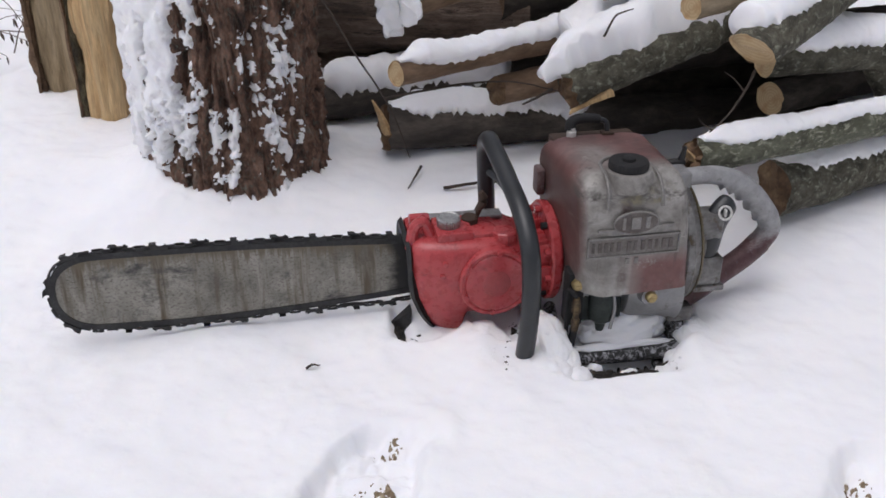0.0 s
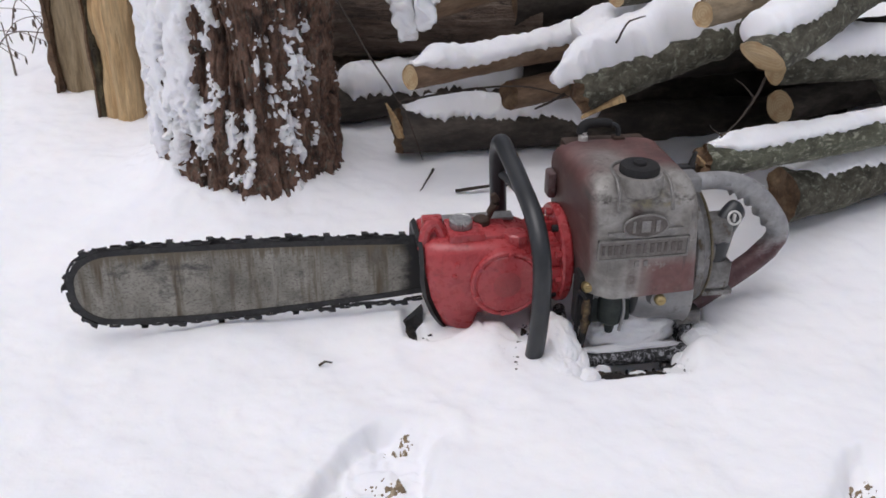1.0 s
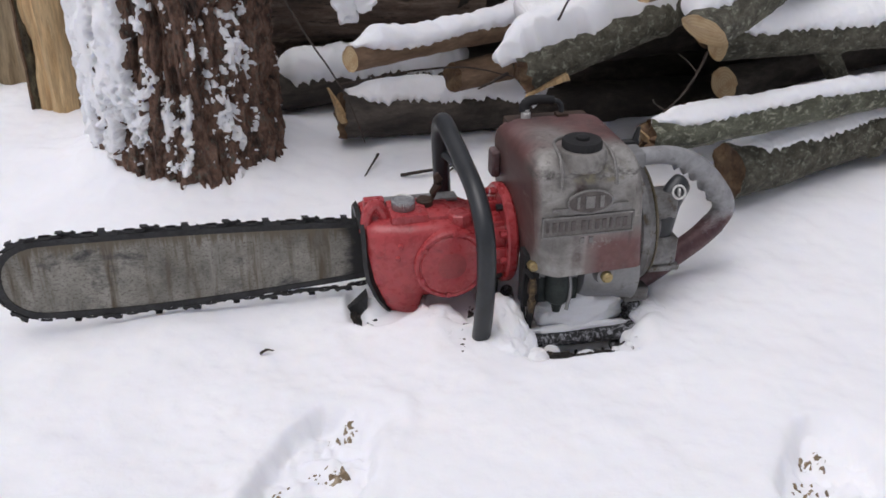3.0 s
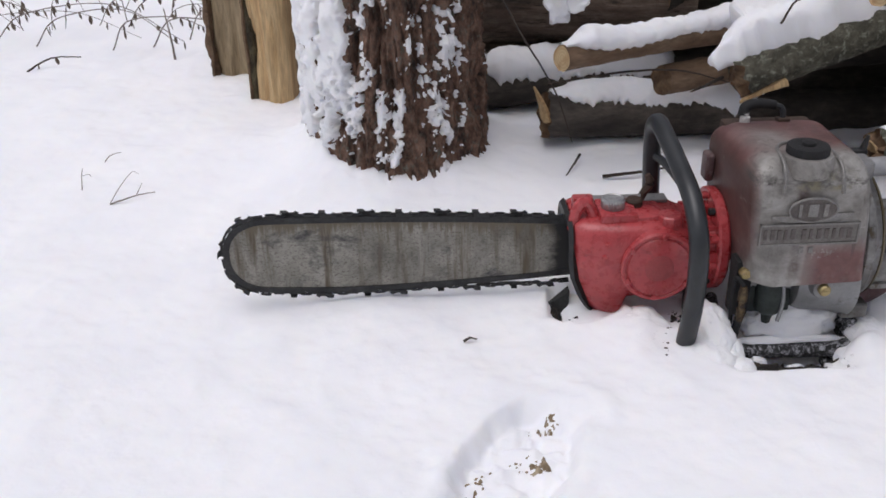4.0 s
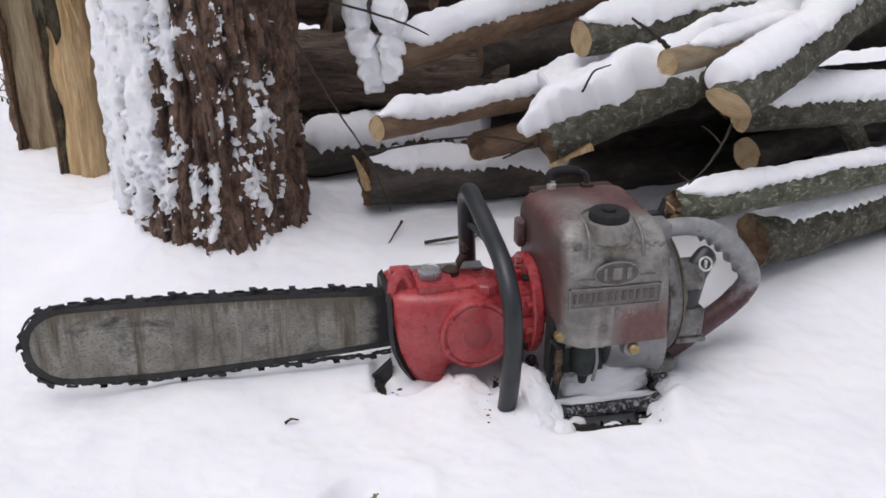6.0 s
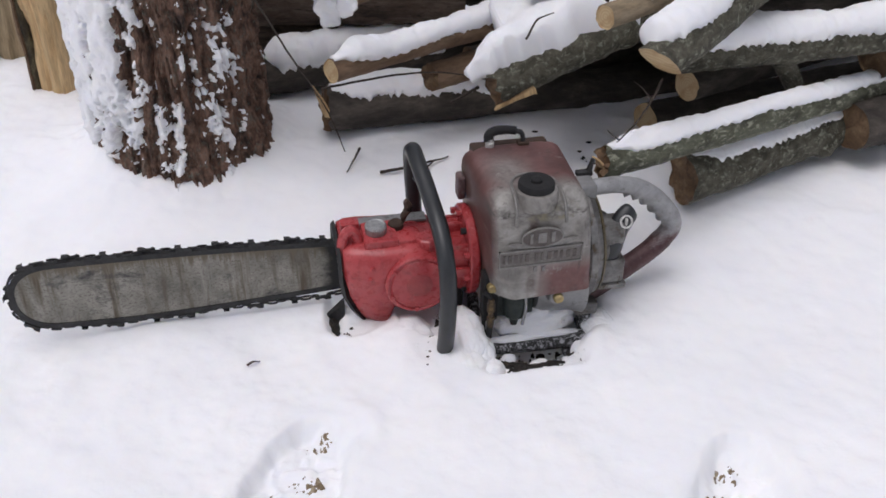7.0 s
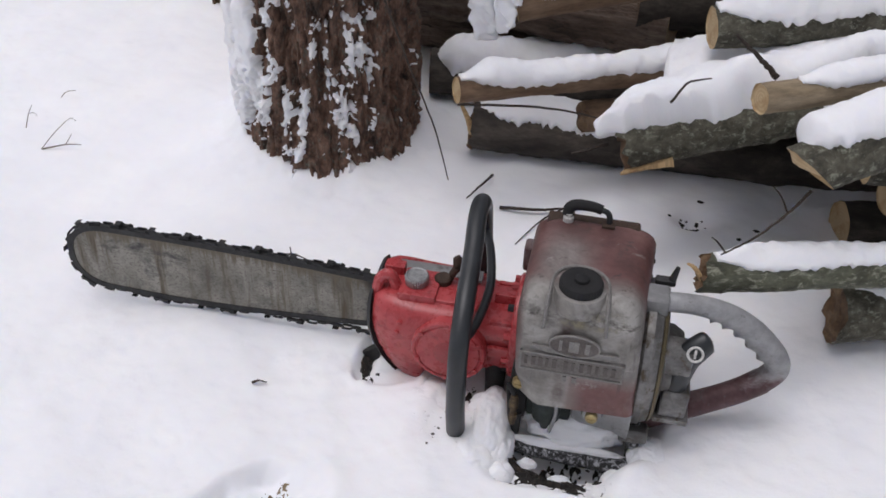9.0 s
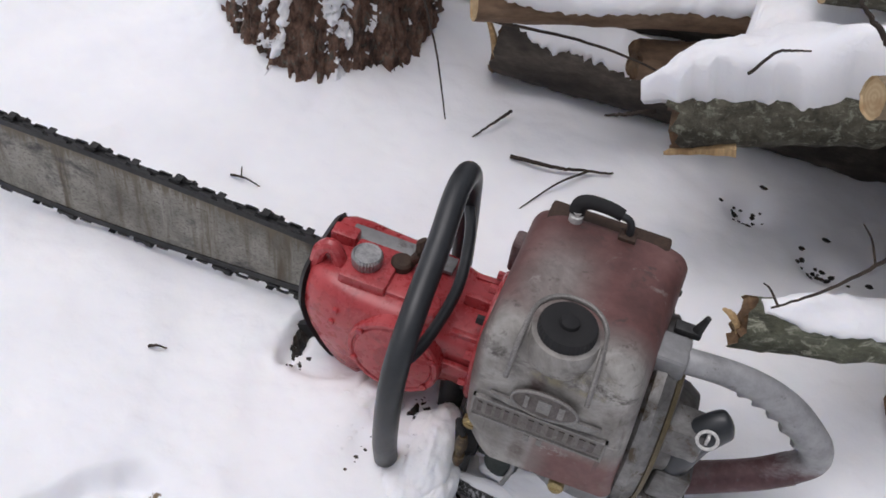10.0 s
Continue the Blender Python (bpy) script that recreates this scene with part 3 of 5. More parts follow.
# ---------------------------------------------------------------- split logs behind the trunk
def split_log(name, x, y, width, deep, high, turn, lean, face, label, mossy=False):
    """A standing billet: a wedge with a bark back and a torn pale front."""
    at = pose(x, y, on_ground(x, y) - 0.04, lean, 0, turn)
    root = empty(name, at, label=label, category="split log", group="split logs behind the trunk")
    rings, back = [], []
    rnd = random.Random(name + str(x))
    off = rnd.random() * 50
    for k in range(33):
        z = high * k / 32
        ring = []
        for i in range(15):
            u = i / 14
            yy = -deep * 0.1 - deep * 0.3 * math.sin(math.pi * u) ** 0.7 + 0.018 * noise.noise((u * 4 + off, z * 9, 1)) + 0.012 * noise.noise((u * 11 + off, z * 5, 5))
            ring.append((width * (u - 0.5) * (1 + 0.26 * noise.noise((z * 5, off, 0)) + 0.05 * noise.noise((z * 22, off, 3))), yy, z))
        for i in range(9):
            a = math.pi * (i + 0.5) / 9
            ring.append((width * 0.5 * math.cos(a), -deep * 0.2 + deep * math.sin(a), z))
        rings.append(ring)
        back.append([(1.07 * width * 0.5 * math.cos(a) + 0.004 * noise.noise((a * 7, z * 25, off)), -deep * 0.26 + 1.07 * deep * math.sin(a) + 0.008 * noise.noise((a * 9, z * 12, off)), z) for a in (math.pi * (0.3 + 0.76 * i / 18) for i in range(19))])
    part("heartwood", skin(rings), face, root, "", 50)
    if mossy:
        sheet = []
        for k in range(13):
            t = k / 12
            row = []
            for i in range(15):
                u = i / 14
                z = high * 0.58 + 0.07 * noise.noise((u * 5, off, 7)) - 0.08 * u + (high * 0.42 + 0.08 * u) * t * 0.95
                row.append((width * (0.6 * u - 0.5) * 1.02, -deep * 0.25 - 0.02 + 0.008 * noise.noise((u * 9, z * 30, off)) + 0.006 * noise.noise((u * 20, z * 60, off)), z))
            sheet.append(row + [(p[0], p[1] + 0.012, p[2]) for p in reversed(row)])
        part("bark_flap", skin(sheet), BARK_MOSS, root, "mossy bark left on the split face", 60)
    ridge = [Vector((-width * 0.47 * (1 + 0.26 * noise.noise((z * 5, off, 0))) + 0.004 * noise.noise((z * 30, off, 8)), -deep * 0.25 - 0.002 + 0.006 * noise.noise((z * 14, off, 9)), z)) for z in (high * k / 60 for k in range(61))]
    strip = tube(ridge, 0.011, 9, up=(0, 1, 0))
    for v in strip.verts:
        v.co.x += 0.006 * noise.noise(v.co * 60 + Vector((off, 0, 0)))
    part("bark_edge", strip, BARK_MOSS if mossy else BARK_BROWN, root, "ragged bark along the split edge", 60)
    inner = [[(p[0] * 0.9, p[1] * 0.9 - 0.004, p[2]) for p in reversed(ring)] for ring in back]
    part("bark", skin([a + b for a, b in zip(back, inner)]), BARK_BROWN, root, "brown bark", 50)


split_log("split_log", -0.795, 2.03, 0.095, 0.09, 0.75, -12, 0, SPLIT_WOOD, "freshly split pale orange log standing in snow", True)
split_log("split_log", -0.962, 2.22, 0.135, 0.11, 0.75, 10, 0, SPLIT_GREY, "weathered tan split log standing in snow")


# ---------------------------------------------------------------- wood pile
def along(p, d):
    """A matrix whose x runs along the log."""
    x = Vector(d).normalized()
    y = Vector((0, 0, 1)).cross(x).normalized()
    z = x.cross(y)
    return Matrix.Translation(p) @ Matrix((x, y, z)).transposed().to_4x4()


def log_piece(p, d, length, radius, bark, label, bend=0.0, taper=0.1, cut=0.0, turn=0.0, ragged=0.0, knots=0, group="logs of the wood pile", name="log", seed=0, sides=26, face=None):
    """A lying log from the middle of its near end. cut: how far the saw cut slants; ragged: how torn the end is."""
    root = empty(name, along(p, d), label=label, category="log", group=group)
    rnd = random.Random(seed)
    off = seed * 3.7
    n = max(int(length / 0.008), 12)
    spots = [(rnd.uniform(0.1, length * 0.7), rnd.uniform(0, 6.28)) for _ in range(knots)]

    def ring(x, grow=1.0, rough=1.0):
        pts = []
        for i in range(sides):
            a = 2 * math.pi * i / sides
            r = radius * (1 - taper * x / length) * grow
            r *= 1 + rough * (0.1 * noise.noise((x * 9, 2 * math.cos(a) + off, 2 * math.sin(a))) + 0.07 * noise.noise((x * 38, 5 * math.cos(a) + off, 5 * math.sin(a))) + 0.04 * noise.noise((x * 110, 9 * math.cos(a) + off, 9 * math.sin(a))))
            for sx, sa in spots:
                r += 0.25 * radius * math.exp(-(((x - sx) / 0.02) ** 2) - ((math.cos(a - sa) - 1) / 0.1) ** 2)
            slant = (turn * math.cos(a) + cut * math.sin(a)) * radius * max(0, 1 - x / (3 * radius))
            pts.append((x + slant + (ragged * (noise.noise((2.5 * math.cos(a), 2.5 * math.sin(a), off)) + 0.5 * noise.noise((7 * math.cos(a), 7 * math.sin(a), off))) if x < 0.001 else 0), r * math.cos(a), r * math.sin(a) + bend * math.sin(math.pi * x / length)))
        return pts

    rings = [ring(length * k / n) for k in range(n + 1)]
    part("bark", skin(rings, cap=False), bark, root, "", 70)
    edge = rings[0]
    core = [(q[0] + 0.003, q[1] * 0.93, q[2] * 0.93) for q in edge]
    mid = [(q[0] + 0.002 + ragged * 0.5 * noise.noise((q[1] * 90, q[2] * 90, off)), q[1] * 0.5, q[2] * 0.5) for q in edge]
    bm = skin([edge, core, mid], cap=False)
    ring3 = [v for v in bm.verts][-sides:]
    bm.faces.new(ring3)
    part("cut_face", bm, face or CUT_WOOD, root, "weathered torn end" if face else "pale sawn end grain", 40)
    far = rings[-1]
    part("far_face", skin([far, [(q[0] - 0.002, q[1] * 0.9, q[2] * 0.9) for q in far]]), CUT_WOOD, root, "", 40)
    return root


def snow_cap(p, d, length, radius, thick, label, spread=62, start=0.0, seed=0, bend=0.0, taper=0.1, shift=0.0, total=None, ease=0.06):
    """Snow lying along a log, higher in the middle, with a crumbled edge."""
    at = along(p, d)
    n, m = max(int(length / 0.0045), 10), 30
    total = total or length + start
    rings = []
    for k in range(n + 1):
        x = start + length * k / n
        r0 = radius * (1 - taper * x / total)
        ends = 0.12 + 0.88 * float(smooth(0, ease, np.array(min(length * k / n, length * (n - k) / n))))
        up = thick * ends * (0.6 + 0.8 * rough2(np.array(x * 7), np.array(seed * 9.0), seed, 2))
        reach = radians(spread) * (0.3 + 0.7 * ends)
        left, right = (reach * (0.8 + 0.6 * (float(rough2(np.array(x * 7), np.array(w), seed + 1, 2)) - 0.4)) for w in (3.0, 9.0))
        jag = [reach * 0.42 * (float(rough2(np.array(x * 150), np.array(w), seed + 3, 3)) - 0.5) for w in (1.0, 5.0)]
        ring = []
        for i in range(m + 1):
            f = i / m
            a = -left + (left + right) * f
            a += jag[0] * max(0, 1 - 2 * f) ** 5 + jag[1] * max(0, 2 * f - 1) ** 5
            g = min(max((a + left) / (left + right), 0.02), 0.98)
            hump = math.sin(math.pi * g) ** 0.5 * min(1.0, 0.35 + 0.3 * min(i, m - i))
            lump = 0.45 * (float(rough2(np.array(x * 18), np.array(a * (r0 + thick) * 18), seed + 5, 3)) - 0.5)
            fine = 0.007 * (float(rough2(np.array(x * 75), np.array(a * r0 * 75), seed + 8, 2)) - 0.5)
            r = r0 * (0.97 - 0.4 * (1 - ends) * (start <= 0)) + float(up) * hump * (1 + lump) * (0.55 + 0.45 * math.cos(a)) + (0.004 + fine if 0 < i < m else -0.003)
            ring.append((x, -r * math.sin(a + shift), r * math.cos(a + shift) + bend * math.sin(math.pi * x / total)))
        low = [(x, q[1] * 0.6, (q[2] - r0) * 0.1 + r0 * 0.6) for q in (ring[-1], ring[0])]
        rings.append(ring + low)
    return thing("snow_cap", skin(rings), SNOW_LUMPY, at, 180, label=label, category="snow", kind="stuff")


def snow_drift(p, d, length, radius, thick, deep, label, seed=0):
    """A broad drift on a log, running to a point at its tip and reaching back over the logs behind."""
    at = along(p, d)
    n, m = 150, 60
    s, v = np.meshgrid(np.linspace(0.0, length, n), np.linspace(0, 1, m), indexing="ij")
    torn = 0.026 * (rough2(s * 26, v * 0 + 2, seed, 2) - 0.5) + 0.018 * (rough2(s * 90, v * 0 + 4, seed + 1, 3) - 0.5)
    front = -radius * (0.2 + 0.45 * smooth(0.0, 0.1, s)) + torn
    back = 0.012 + deep * (0.2 * smooth(0.0, 0.08, s) + 0.8 * smooth(0.105, 0.175, s)) + 0.05 * (rough2(s * 16, v * 0 + 9, seed + 2, 2) - 0.5) * smooth(0.02, 0.1, s)
    q = front + (back - front) * v
    base = np.where(q < 0, np.sqrt(np.maximum(radius ** 2 - q ** 2, (0.3 * radius) ** 2)), radius - 0.1 * q)
    rim = np.minimum(np.minimum((q - front + torn + 0.012) / 0.04, (back - q) / 0.05), np.minimum((s + 0.004) / 0.05, (length - s) / 0.05))
    rim = np.sqrt(np.clip(1 - (1 - np.clip(rim, 0, 1)) ** 2, 0, 1))
    body = thick * (0.75 + 0.7 * (rough2(s * 9, q * 9, seed + 3, 2) - 0.4)) + 0.016 * (rough2(s * 26, q * 26, seed + 4, 3) - 0.5) + 0.006 * (rough2(s * 110, q * 110, seed + 5, 2) - 0.5)
    body = body + 0.022 * np.exp(-((q - 0.01) / 0.04) ** 2) * smooth(0.0, 0.1, s) - 0.018 * np.exp(-((q - 0.12) / 0.045) ** 2) + 0.02 * (rough2(s * 12 + 5, q * 14, seed + 7, 2) - 0.4)
    rim = rim * np.sqrt(np.clip((q - front) / 0.008, 0, 1))
    top = base * (0.9 + 0.1 * smooth(0, 0.05, s)) + body * rim - 0.002
    under = base - 0.012 - (0.03 + 0.02 * rough2(s * 20, q * 20, seed + 6, 2)) * smooth(0.0, 0.06, q) * (0.3 + 0.7 * smooth(0, 0.12, s))
    rings = [[(s[i, j], q[i, j], top[i, j]) for j in range(m)] + [(s[i, j] + 0.004, q[i, j], under[i, j]) for j in range(m - 1, -1, -1)] for i in range(n)]
    return thing("snow_drift", skin(rings), SNOW_LUMPY, at, 180, label=label, category="snow", kind="stuff")


# thin brown pole at the front of the pile
log_piece((-0.068, 1.62, 0.275), (0.74, 0.67, -0.05), 0.62, 0.024, BARK_BROWN, "thin brown log under a thick ridge of snow", seed=1, bend=0.008)
snow_cap((-0.068, 1.62, 0.275), (0.74, 0.67, -0.05), 0.5, 0.024, 0.03, "thick ridge of snow on the thin brown log", seed=2, start=0.004, spread=64)
# split grey log that points at the saw
log_piece((0.236, 1.612, 0.258), (0.86, 0.42, 0.25), 0.9, 0.04, BARK_GREY, "mossy grey log with a torn split end", seed=3, ragged=0.03, knots=3, face=DARK_CUT)
snow_drift((0.2, 1.598, 0.25), (0.86, 0.42, 0.25), 0.75, 0.04, 0.04, 0.24, "deep drift of snow on the mossy grey log", seed=4)
# pale pole
log_piece((0.432, 1.558, 0.42), (0.74, 0.67, 0.0), 0.5, 0.022, BARK_PALE, "thin pale peeled pole", seed=5)
snow_cap((0.432, 1.558, 0.42), (0.74, 0.67, 0.0), 0.4, 0.022, 0.02, "thin snow on the pale pole", seed=6, start=0.06, spread=55)
# thick cut log
log_piece((0.525, 1.49, 0.37), (0.66, 0.72, 0.19), 0.8, 0.039, BARK_GREY, "grey log sawn across with a pale end", seed=7, cut=-0.75)
snow_cap((0.525, 1.49, 0.37), (0.66, 0.72, 0.19), 0.75, 0.039, 0.028, "snow on the sawn grey log", seed=8, start=-0.008, spread=66, shift=-0.4, ease=0.03)
# low green log and the thick one below it
log_piece((0.43, 1.385, 0.225), (0.805, 0.585, -0.075), 1.1, 0.029, BARK_GREEN, "green lichened log with a torn end", seed=9, ragged=0.014, knots=4, face=DARK_CUT, turn=0.5)
snow_cap((0.43, 1.385, 0.225), (0.805, 0.585, -0.075), 1.05, 0.029, 0.012, "crisp line of snow on the green log", seed=10, start=0.012, spread=50)
log_piece((0.624, 1.575, 0.086), (0.83, 0.55, 0.01), 1.0, 0.052, BARK_GREY, "thick grey log lying in the snow", seed=11, knots=2, face=DARK_CUT, ragged=0.012, cut=0.1, turn=0.3)
snow_cap((0.624, 1.575, 0.086), (0.83, 0.55, 0.01), 0.95, 0.052, 0.006, "thin patchy snow on the thick grey log", seed=12, start=0.015, spread=62, shift=-0.25)
# forked log behind the thick cut one
log_piece((0.60, 1.68, 0.30), (0.95, 0.28, 0.0), 0.9, 0.036, BARK_GREY, "rough grey forked log under snow", seed=13, knots=4)
snow_cap((0.60, 1.68, 0.30), (0.95, 0.28, 0.0), 0.85, 0.036, 0.035, "deep snow on the forked log", seed=14, start=0.006, spread=75)
log_piece((0.79, 1.735, 0.315), (0.42, 0.2, -0.6), 0.24, 0.022, BARK_GREY, "short grey branch bending down from the forked log", seed=28, knots=1)
# logs deeper in the pile
log_piece((0.655, 1.795, 0.183), (0.82, 0.57, -0.03), 0.8, 0.033, BARK_DARK, "dark log with a round pale end", seed=15)
log_piece((0.60, 1.89, 0.045), (0.9, 0.43, 0.0), 0.8, 0.046, BARK_DARK, "dark log low in the pile", seed=16)
log_piece((-0.115, 1.81, 0.098), (0.93, 0.36, -0.06), 1.1, 0.048, BARK_DARK, "long dark log with a splintered end", seed=17, ragged=0.01, knots=3, face=DARK_CUT)
snow_cap((-0.115, 1.81, 0.098), (0.93, 0.36, -0.06), 0.46, 0.048, 0.03, "snow on the long dark log", seed=18, start=0.012, spread=76, shift=-0.1)
log_piece((0.115, 1.79, 0.19), (0.8, 0.6, 0.0), 0.5, 0.03, BARK_BROWN, "short brown log end", seed=19, ragged=0.008, face=DARK_CUT)
log_piece((-0.05, 1.83, 0.36), (0.86, 0.48, 0.18), 0.8, 0.034, BARK_BROWN, "brown log under thick snow", seed=20)
snow_cap((-0.05, 1.83, 0.36), (0.86, 0.48, 0.18), 0.5, 0.034, 0.04, "thick snow on the brown log", seed=21, start=0.006, spread=75)
log_piece((0.31, 1.80, 0.405), (0.88, 0.46, 0.08), 0.7, 0.036, BARK_GREY, "grey log high in the pile", seed=22)
snow_cap((0.31, 1.80, 0.405), (0.88, 0.46, 0.08), 0.5, 0.036, 0.03, "snow on the high grey log", seed=23, start=0.006, spread=72)
log_piece((-0.52, 2.13, 0.25), (0.98, 0.05, 0.0), 0.7, 0.095, BARK_RIDGED, "big brown ridged log behind the trunk", seed=24, sides=36)
log_piece((-0.62, 2.24, 0.43), (0.98, 0.08, 0.0), 0.8, 0.1, BARK_RIDGED, "big brown ridged log high behind the trunk", seed=29, sides=36)
snow_cap((-0.62, 2.24, 0.43), (0.98, 0.08, 0.0), 0.78, 0.1, 0.012, "thin snow on the high ridged log", seed=31, start=0.01, spread=58, shift=-0.2)
log_piece((-0.75, 2.24, 0.12), (0.98, 0.02, 0.0), 0.8, 0.1, BARK_RIDGED, "big brown ridged log low behind the trunk", seed=27, sides=36)
log_piece((-0.3, 1.99, 0.09), (0.9, 0.4, 0.0), 0.6, 0.05, BARK_DARK, "dark log behind the trunk", seed=25)
snow_cap((-0.3, 1.99, 0.09), (0.9, 0.4, 0.0), 0.5, 0.05, 0.03, "rounded snow on the dark log", seed=26, spread=80)
for k, (x, y, z, r) in enumerate(((-0.1, 2.12, 0.07, 0.07), (-0.2, 2.2, 0.2, 0.07), (0.2, 2.05, 0.08, 0.065), (0.1, 2.12, 0.3, 0.065), (0.3, 1.98, 0.2, 0.05), (0.62, 1.86, 0.28, 0.045), (-0.25, 2.2, 0.36, 0.07), (0.0, 2.18, 0.45, 0.065), (0.35, 2.1, 0.36, 0.06), (0.7, 1.92, 0.4, 0.05), (0.2, 2.25, 0.58, 0.06), (-0.2, 2.3, 0.52, 0.07), (0.6, 2.05, 0.5, 0.05), (-0.1, 2.35, 0.66, 0.07))):
    log_piece((x, y, z), (0.92, 0.39, 0.0), 1.3, r, BARK_DARK, "dark log deep inside the pile", seed=30 + k, face=DARK_CUT)

# the pile runs on rightwards; logs above, out of view, are added for shade
for k, (x, y, z, r) in enumerate(((1.0, 1.75, 0.12, 0.05), (1.05, 1.85, 0.24, 0.05), (1.0, 1.9, 0.42, 0.055), (0.4, 1.9, 0.62, 0.05), (0.75, 1.85, 0.56, 0.05), (0.3, 2.0, 0.74, 0.06), (0.8, 1.95, 0.7, 0.055), (0.5, 2.1, 0.86, 0.06), (1.1, 1.6, 0.3, 0.045))):
    log_piece((x, y, z), (0.9, 0.42, 0.03 * (k % 3)), 1.2, r, BARK_GREY if k % 3 else BARK_DARK, "grey log added to the pile for its shade", seed=60 + k, face=DARK_CUT)
    if z > 0.5:
        snow_cap((x, y, z), (0.9, 0.42, 0.03 * (k % 3)), 1.1, r, 0.035, "thick snow on an unseen log added above the pile", seed=80 + k, start=0.02, spread=72)


def splinter(p, d, length, width, thick, label):
    """A torn strip of pale wood on a log's broken end."""
    rings = []
    for k in range(13):
        t = k / 12
        w = width * (1 - t) ** 0.6 * (0.85 + 0.3 * noise.noise((t * 7, width * 90, 2)))
        h = thick * (1 - 0.7 * t)
        rings.append([(-length * t, y * w, z * h - 0.012 * t * t) for y, z in ((-1, -0.5), (0, -0.8), (1, -0.4), (0.9, 0.5), (0, 0.7), (-0.9, 0.4))])
    return thing("splinter", skin(rings), SPLIT_WOOD, along(p, d), label=label, category="splinter")


splinter((0.318, 1.622, 0.252), (0.86, 0.42, 0.25), 0.085, 0.02, 0.012, "torn pale strip under the mossy log's end")
splinter((0.428, 1.378, 0.225), (0.3, 0.2, -0.9), 0.03, 0.014, 0.006, "torn upright splinter on the green log's end")
splinter((-0.108, 1.795, 0.09), (0.2, 0.15, -0.95), 0.085, 0.024, 0.01, "torn pale splinter on the dark log's end")
# ---------------------------------------------------------------- chainsaw
saw = empty("chainsaw", SAW, label="vintage red and grey chainsaw resting in snow", category="chainsaw")

BAR_Y = 0.04


def bar_edge(s, grow=0.0):
    """The bar's outline: s runs 0..1 from the root along the top, round the nose and back below."""
    nose = -0.622
    top = lambda x: 0.126 + 0.016 * (1 - ((x + 0.168) / (nose + 0.168) - 1) ** 2)  # noqa: E731
    low = lambda x: 0.037 - 0.019 * (1 - ((x + 0.168) / (nose + 0.168) - 1) ** 2) + 0.004 * max(0, (-x - 0.5)) / 0.1  # noqa: E731
    if s < 0.42:
        x = -0.150 + (nose + 0.150) * s / 0.42
        return x, top(x) + grow
    if s > 0.58:
        x = -0.150 + (nose + 0.150) * (1 - s) / 0.42
        return x, low(x) - grow
    a = (s - 0.42) / 0.16 * math.pi
    mid, half = (top(nose) + low(nose)) / 2, (top(nose) - low(nose)) / 2
    x = nose - (0.068 + grow) * math.sin(a) ** 0.9
    return x, mid + (half + grow) * math.copysign(abs(math.cos(a)) ** 0.85, math.cos(a))


edge = [bar_edge(k / 120, -0.004) for k in range(121)]
rail = [bar_edge(k / 120, 0.0055) for k in range(121)]
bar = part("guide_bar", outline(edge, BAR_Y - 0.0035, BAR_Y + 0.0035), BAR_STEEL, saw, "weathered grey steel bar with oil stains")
rim = skin([[(x, y, z) for x, z in ring] for ring, y in ((edge, BAR_Y - 0.003), (edge, BAR_Y - 0.0048), (rail, BAR_Y - 0.0048), (rail, BAR_Y + 0.0048), (edge, BAR_Y + 0.0048), (edge, BAR_Y + 0.003))], closed=False)
part("bar_rail", rim, OILY_STEEL, bar, "oily black rail")


def chain_spot(s):
    """Place and direction on the chain's loop; below, it sags away from the bar near its root."""
    def at(u):
        x, z = bar_edge(u, 0.0082)
        sag = 0.009 * smooth(0.8, 0.97, np.array(u))
        return Vector((x, 0, z - float(sag)))
    p, q = at(min(s + 0.003, 1)), at(max(s - 0.003, 0))
    return at(s), math.atan2(p.z - q.z, p.x - q.x)


def chain():
    strap = outline([(-0.0085, -0.0035), (-0.006, -0.0052), (0, -0.003), (0.006, -0.0052), (0.0085, -0.0035), (0.0085, 0.003), (0.004, 0.005), (-0.004, 0.005), (-0.0085, 0.003)], -0.0052, -0.0028)
    other = outline([(-0.0085, -0.0035), (0.0085, -0.0035), (0.0085, 0.003), (0.004, 0.005), (-0.004, 0.005), (-0.0085, 0.003)], 0.0028, 0.0052)
    drive = outline([(-0.008, 0.004), (-0.008, -0.003), (-0.003, -0.010), (0.002, -0.010), (0.008, -0.003), (0.008, 0.004)], -0.002, 0.002)
    link_mesh = finish("chain_link", joined(strap, other), OILY_STEEL)
    drive_mesh = finish("drive_link", drive, OILY_STEEL)
    tooth = outline([(-0.013, -0.004), (0.013, -0.004), (0.014, 0.004), (0.009, 0.011), (0.006, 0.005), (-0.001, 0.0045), (-0.005, 0.0125), (-0.014, 0.0105), (-0.011, 0.003)], -0.0062, -0.002, 0.0004)
    top = block((-0.014, -0.0062, 0.0102), (-0.004, 0.004, 0.0128), 0.0006, 1)
    tooth_mesh = finish("cutter", joined(tooth, top), OILY_STEEL)
    total = 76
    for k in range(total):
        s = 0.012 + 0.976 * k / (total - 1)
        p, turn = chain_spot(s)
        name, me = ("cutter", tooth_mesh) if k % 4 == 1 else ("chain_link", link_mesh) if k % 2 == 1 else ("drive_link", drive_mesh)
        ob = new(name, me)
        ob.parent = saw
        ob.matrix_basis = Matrix.Translation((p.x, BAR_Y, p.z)) @ Matrix.Rotation(-turn + math.pi, 4, "Y") @ Matrix.Diagonal((1, -1 if k % 8 == 5 else 1, 0.5 if name == "cutter" else 0.36, 1))


chain()


SHIFT = Vector((0.004, 0.027, -0.013))


